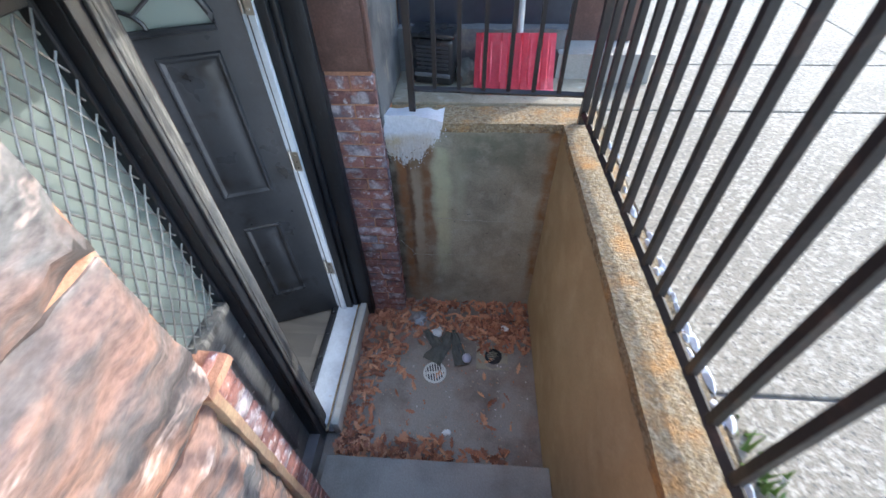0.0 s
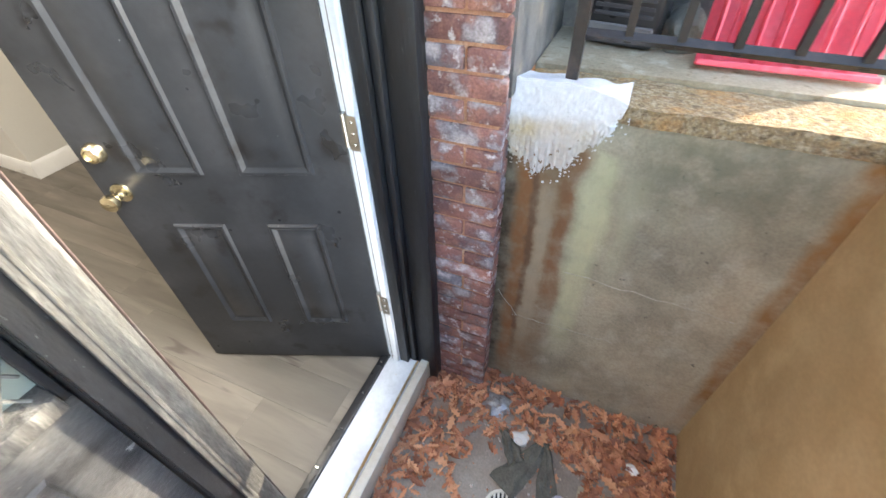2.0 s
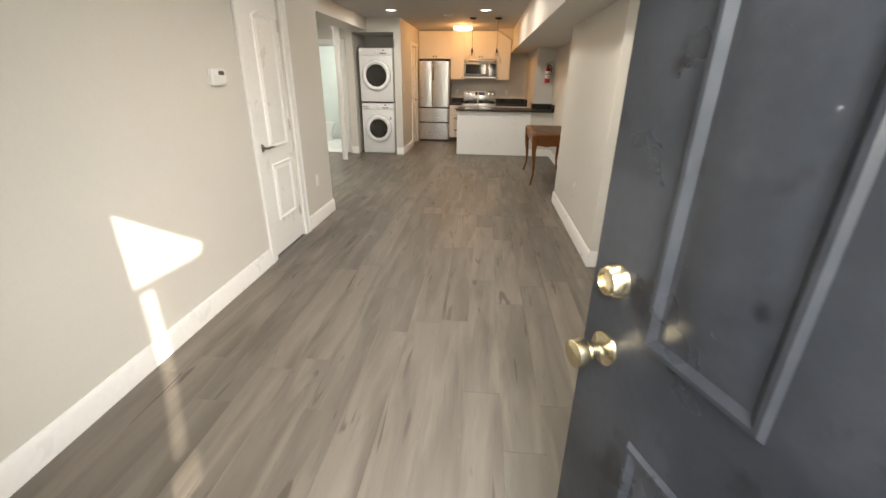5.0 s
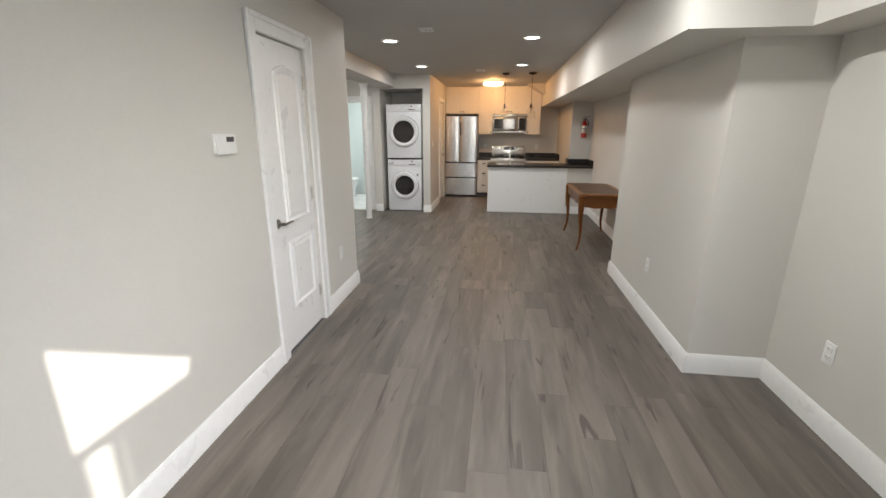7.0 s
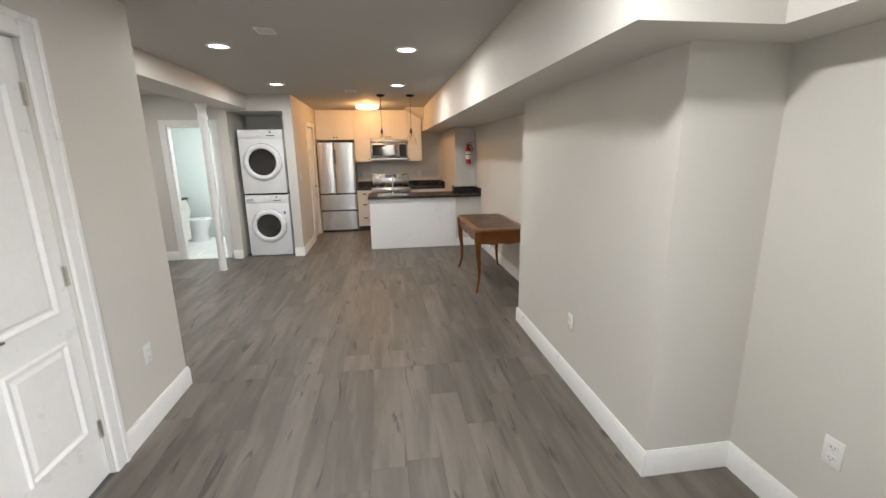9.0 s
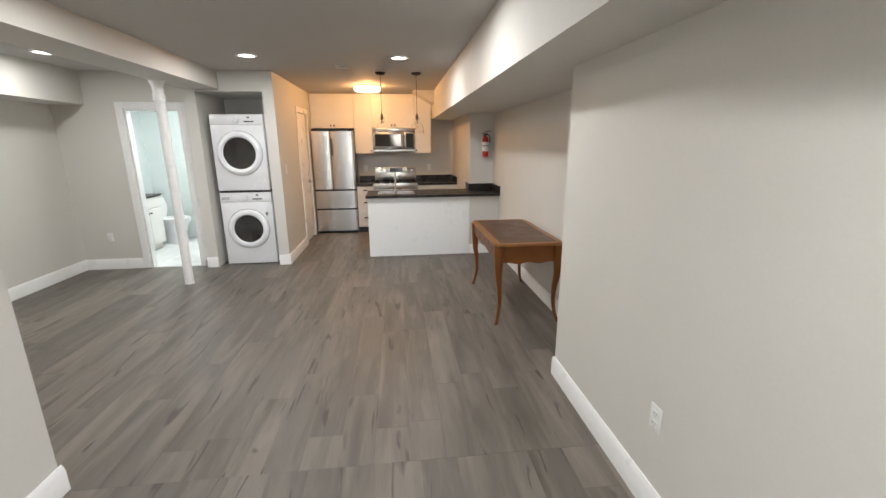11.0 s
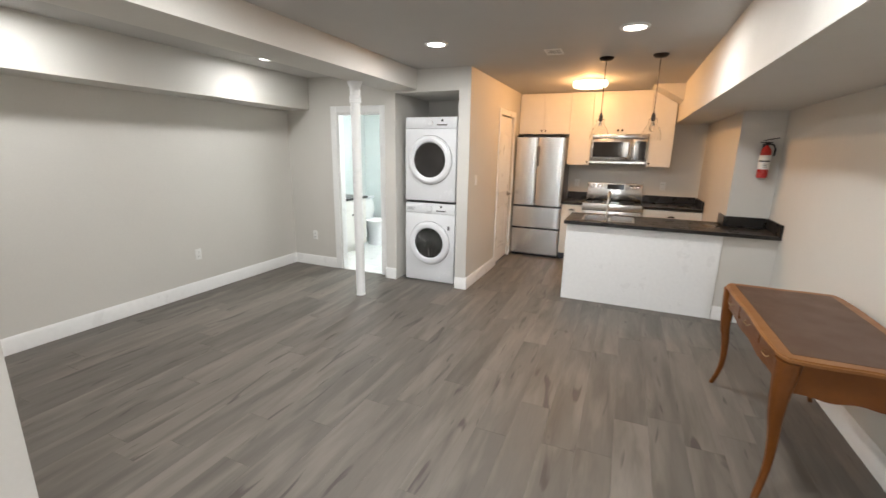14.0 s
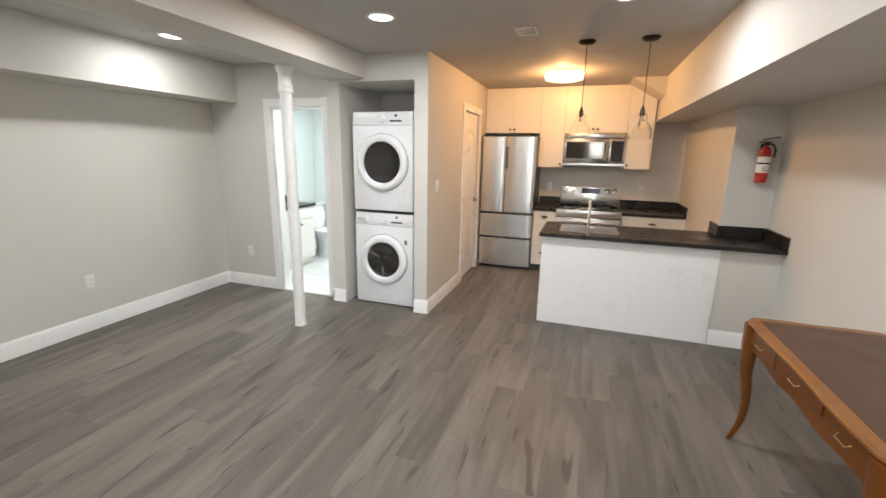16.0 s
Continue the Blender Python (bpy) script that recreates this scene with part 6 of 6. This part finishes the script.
for _ in range(60):  # flecks below the edge
    x = rs.uniform(-0.27, 0.03)
    z = foam_edge(min(x, 0.01)) - abs(rs.gauss(0, 0.022))
    a, b = rs.uniform(0.001, 0.005), rs.uniform(0.001, 0.005)
    ring = [bm.verts.new((x + a * math.cos(t) * rs.uniform(0.5, 1.2), 2.0185, z + b * math.sin(t) * rs.uniform(0.5, 1.2))) for t in np.linspace(0, 2 * math.pi, 8)[:-1]]
    tip = bm.verts.new((x, 2.0145, z))
    for p, q in zip(ring, ring[1:] + ring[:1]):
        bm.faces.new((p, q, tip))
bmesh.ops.delete(bm, geom=[v for v in bm.verts if not v.link_faces], context="VERTS")
bmesh.ops.recalc_face_normals(bm, faces=bm.faces)
tagged(part("foam_patch", bm, FOAM, smooth=60), "white foam patch with a ragged edge over the wall corner", "foam patch")


def leaf_pile(rows):
    """Dry lobed leaves, each curled and turned its own way, in one mesh."""
    r = random.Random(7)
    verts, faces = [], []
    shape = [(0, -1.0), (0.12, -0.7), (0.42, -0.55), (0.22, -0.3), (0.55, -0.05), (0.26, 0.15), (0.46, 0.45), (0.18, 0.55), (0.0, 1.0)]
    for x0, x1, y0, y1, count, heap in rows:
        for _ in range(count):
            s = r.uniform(0.022, 0.046)
            w, curl = r.uniform(0.45, 1.05), r.uniform(-0.6, 1.3)
            m = Matrix.Translation((r.uniform(x0, x1), r.uniform(y0, y1), AZ + 0.004 + r.random() ** 1.6 * heap)) @ Euler((r.gauss(0, 0.30), r.gauss(0, 0.30), r.uniform(0, 6.28))).to_matrix().to_4x4()
            base = len(verts)
            for a, b in shape:
                for sx in (-1, 0, 1):
                    p = m @ Vector((sx * a * s * w, b * s, abs(sx) * a * a * s * curl + 0.12 * s * b * b * curl))
                    p.z = max(p.z, AZ + 0.001)
                    verts.append(p)
            for k in range(len(shape) - 1):
                i = base + 3 * k
                faces += [(i, i + 1, i + 4, i + 3), (i + 1, i + 2, i + 5, i + 4)]
    me = bpy.data.meshes.new("dry_leaves")
    me.from_pydata(verts, [], faces)
    me.materials.append(LEAF)
    return tagged(new("dry_leaves", me), "drift of curled brown oak leaves on the concrete", "leaves", kind="stuff")


leaf_pile([(-0.53, -0.36, 0.95, 1.90, 260, 0.03), (-0.36, -0.22, 1.45, 2.0, 90, 0.02), (-0.50, 0.57, 1.82, 2.01, 330, 0.035), (0.30, 0.57, 1.70, 1.90, 70, 0.02), (-0.50, 0.12, 0.90, 1.06, 170, 0.03), (-0.4, 0.5, 1.05, 1.8, 40, 0.003), (0.22, 0.57, 1.62, 1.86, 120, 0.015), (-0.30, 0.35, 1.72, 1.86, 120, 0.012), (0.12, 0.40, 0.90, 1.02, 30, 0.008)])
# crumbs and torn leaf bits over the damp concrete
rs = random.Random(21)
verts, faces = [], []
for k in range(420):
    cx, cy, d = rs.uniform(-0.42, 0.55), rs.uniform(0.95, 1.98), rs.uniform(0.002, 0.008)
    base = len(verts)
    ring = [(cx + d * math.cos(t) * rs.uniform(0.5, 1.3), cy + d * math.sin(t) * rs.uniform(0.5, 1.3)) for t in np.linspace(0, 2 * math.pi, 6)[:-1]]
    verts += [(x, y, AZ + 0.0005) for x, y in ring] + [(cx, cy, AZ + 0.002 + 0.4 * d)]
    faces += [(base + n, base + (n + 1) % 5, base + 5) for n in range(5)]
me = bpy.data.meshes.new("crumbs")
me.from_pydata(verts, [], faces)
CRUMB = mat("pale_and_rusty_crumbs", (0.42, 0.36, 0.29), 0.8, spots=[((0.40, 0.17, 0.09), 9, 0.46, 0.52), ((0.62, 0.60, 0.56), 13, 0.58, 0.62)])
me.materials.append(CRUMB)
tagged(new("crumbs", me), "pale crumbs and torn leaf bits on concrete", "debris", kind="stuff")
# pale chips along the foot of the railing, and a tuft of weed
rs = random.Random(3)
verts, faces = [], []
for k in range(34):
    cx, cy, s = rs.uniform(0.742, 0.775), rs.uniform(-0.4, 2.0), rs.uniform(0.012, 0.032)
    base = len(verts)
    ring = [(cx + 0.5 * s * math.cos(a) * rs.uniform(0.6, 1.2), cy + 1.5 * s * math.sin(a) * rs.uniform(0.6, 1.2)) for a in np.linspace(0, 6.28, 8)[:-1]]
    verts += [(x, y, 1.262) for x, y in ring] + [(x * 0.2 + cx * 0.8, y * 0.2 + cy * 0.8, 1.276) for x, y in ring]
    faces += [tuple(base + 7 + j for j in range(7))] + [(base + j, base + (j + 1) % 7, base + 7 + (j + 1) % 7, base + 7 + j) for j in range(7)]
me = bpy.data.meshes.new("mortar_chips")
me.from_pydata(verts, [], faces)
me.materials.append(FOAM)
tagged(new("mortar_chips", me), "white chips of mortar along the railing foot", "mortar chips", kind="stuff")
verts, faces = [], []
for k in range(46):
    x, y, hgt, a = rs.gauss(0.80, 0.02), rs.gauss(0.50, 0.06), rs.uniform(0.02, 0.07), rs.uniform(0, 6.28)
    base, w = len(verts), 0.006
    dx, dy = math.cos(a), math.sin(a)
    verts += [(x - dy * w, y + dx * w, 1.25), (x + dy * w, y - dx * w, 1.25), (x + dx * hgt * 0.5, y + dy * hgt * 0.5, 1.25 + hgt)]
    faces.append((base, base + 1, base + 2))
me = bpy.data.meshes.new("weeds")
me.from_pydata(verts, [], faces)
me.materials.append(GREEN)
tagged(new("weeds", me), "tuft of green weed at the railing foot", "weeds", kind="stuff")

verts, faces = [], []
for k in range(2600):
    x, y, hgt, a = rs.uniform(2.64, 5.2), rs.uniform(4.08, 6.0), rs.uniform(0.02, 0.06), rs.uniform(0, 6.28)
    base, w = len(verts), 0.007
    dx, dy = math.cos(a), math.sin(a)
    verts += [(x - dy * w, y + dx * w, GZ + 0.001), (x + dy * w, y - dx * w, GZ + 0.001), (x + dx * hgt * 0.6, y + dy * hgt * 0.6, GZ + hgt)]
    faces.append((base, base + 1, base + 2))
me = bpy.data.meshes.new("grass")
me.from_pydata(verts, [], faces)
me.materials.append(GREEN)
tagged(new("grass", me), "strip of short green grass beyond the pavement", "grass", kind="stuff")

# ---- brick pier and rough stones, piece by piece ----
pier = bpy.data.objects["facade_right"]


def brick_mesh(w, seed):
    bm = boxes((-w / 2, -0.012, -0.028, w / 2, 0.012, 0.028), bevel=0.004, seg=2)
    off = Vector((seed * 5.1, seed * 2.3, 0))
    for v in bm.verts:
        v.co += 0.0018 * noise.noise_vector(v.co * 45 + off)
    return mesh_of("brick", bm, BRICKM, 40)


XB0, XB1, COURSE = -0.482, -0.263, 0.0667
full = [brick_mesh(XB1 - XB0 - 0.002, k) for k in range(4)]
half = [brick_mesh((XB1 - XB0) / 2 - 0.007, k + 9) for k in range(5)]
rb = random.Random(5)
for k in range(26):
    z = AZ + 0.02 + COURSE * k
    if z > 1.52:
        break
    if k % 2:
        o = new("brick", rb.choice(full))
        o.location = ((XB0 + XB1) / 2, 1.933 + rb.uniform(-0.002, 0.002), z)
        o.parent = pier
    else:
        for s in (-1, 1):
            o = new("brick", rb.choice(half))
            o.location = ((XB0 + XB1) / 2 + s * ((XB1 - XB0) / 4 + 0.001), 1.933 + rb.uniform(-0.002, 0.002), z)
            o.parent = pier
    # the return seen from the street side
    o = new("brick", half[k % 5])
    o.location, o.rotation_euler, o.parent = (-0.283, 1.990, z), (0, 0, radians(90)), pier
left = bpy.data.objects["facade_left"]
part("mortar_bead", rough_bar(FX - 0.004, 0.588, 0.0, FX + 0.030, 0.612, 1.335, 0.004, 0.03, 5), mat("cream_mortar", (0.50, 0.33, 0.19), 0.9, spots=[((0.42, 0.24, 0.14), 9, 0.45, 0.65)], fine=(0.15, 120), bump=0.4), left, "cream mortar bead")
part("mortar_cap", rough_bar(FX - 0.05, 0.588, 1.335, FX + 0.028, 0.70, 1.362, 0.005, 0.03, 8), MORTAR, left, "salmon mortar cap")
# toothed bricks on the stone wall's corner
for k in range(22):
    z = AZ + 0.20 + COURSE * k
    if z > 1.35:
        break
    o = new("brick", half[(k * 3) % 5])
    o.location, o.rotation_euler, o.parent = (FX - 0.008, 0.648, z), (0, 0, radians(90)), left


def stone(y0, y1, z0, z1, seed):
    bm = rough_bar(FX - 0.05, y0 + 0.008, z0 + 0.008, FX + 0.0, y1 - 0.008, z1 - 0.008, 0.0, 0.026, seed)
    off = Vector((seed * 3.7, 1.3 * seed, 0))
    for v in bm.verts:
        edge = min(v.co.y - y0, y1 - v.co.y, v.co.z - z0, z1 - v.co.z)
        if v.co.x > FX - 0.01:
            v.co.x += 0.035 * min(1, edge / 0.06) + 0.018 * noise.noise(v.co * 6 + off) + 0.018 * noise.noise(v.co * 17 + off) - 0.012 * max(0.0, 0.22 - abs(noise.noise(v.co * 5 + off * 2))) / 0.22 - 0.003 * noise.noise(v.co * 45) + 0.004
        v.co += 0.004 * noise.noise_vector(v.co * 12 + off)
    ob = part("stone", bm, STONE, left, smooth=30)
    return ob


for n_, (y0, y1, z0, z1) in enumerate([(0.16, 0.595, 0.80, 1.325), (-0.55, 0.16, 0.80, 1.325), (-0.02, 0.640, 1.325, 1.78), (-0.60, -0.02, 1.325, 1.78), (0.12, 0.640, 1.78, 2.20), (-0.50, 0.12, 1.78, 2.20),
                                       (0.24, 0.595, 0.40, 0.80), (-0.30, 0.24, 0.40, 0.80), (0.15, 0.595, 0.0, 0.40), (-0.10, 0.640, 2.20, 2.6), (-0.8, -0.10, 2.20, 2.6), (-1.2, -0.55, 0.80, 1.325), (-1.2, -0.60, 1.325, 1.78), (-1.2, -0.50, 1.78, 2.20)]):
    stone(y0, y1, z0, z1, n_ + 1)

# ---- floor planks ----
floor_ob = bpy.data.objects["floor"]


def plank_mesh(length, width):
    bm = boxes((-length / 2, -width / 2, -0.006, length / 2, width / 2, 0.0))
    es = [e for e in bm.edges if all(v.co.z > -0.001 for v in e.verts)]
    bmesh.ops.bevel(bm, geom=es, offset=0.0006, segments=1, affect="EDGES")
    return mesh_of("plank", bm, PLANK)


PW, PL = 0.181, 1.22
plank_full = plank_mesh(PL - 0.0004, PW - 0.0004)
rng = random.Random(4)


def lay_planks(x_from, x_to, y_from, y_to, row0):
    """Rows of planks running along x, staggered, cut at the walls."""
    rows = int(math.ceil((y_to - y_from) / PW - 0.02))
    for r in range(rows):
        y0, y1 = y_from + r * PW, min(y_from + (r + 1) * PW, y_to)
        x = x_from + rng.uniform(0.15, PL)
        a = x_from
        while a < x_to - 0.01:
            b = min(x, x_to)
            full = abs(b - a - PL) < 1e-4 and abs(y1 - y0 - PW) < 1e-4
            ob = new("plank", plank_full if full else plank_mesh(b - a - 0.0004, y1 - y0 - 0.0004))
            ob.parent = floor_ob
            ob.location = ((a + b) / 2, (y0 + y1) / 2, 0)
            a, x = b, x + PL


lay_planks(XC, XF + 0.03, YL, YR, 0)
lay_planks(XW, XC, YB, 2.60, 0)
lay_planks(XK, XW, PY1 , 2.60, 0)
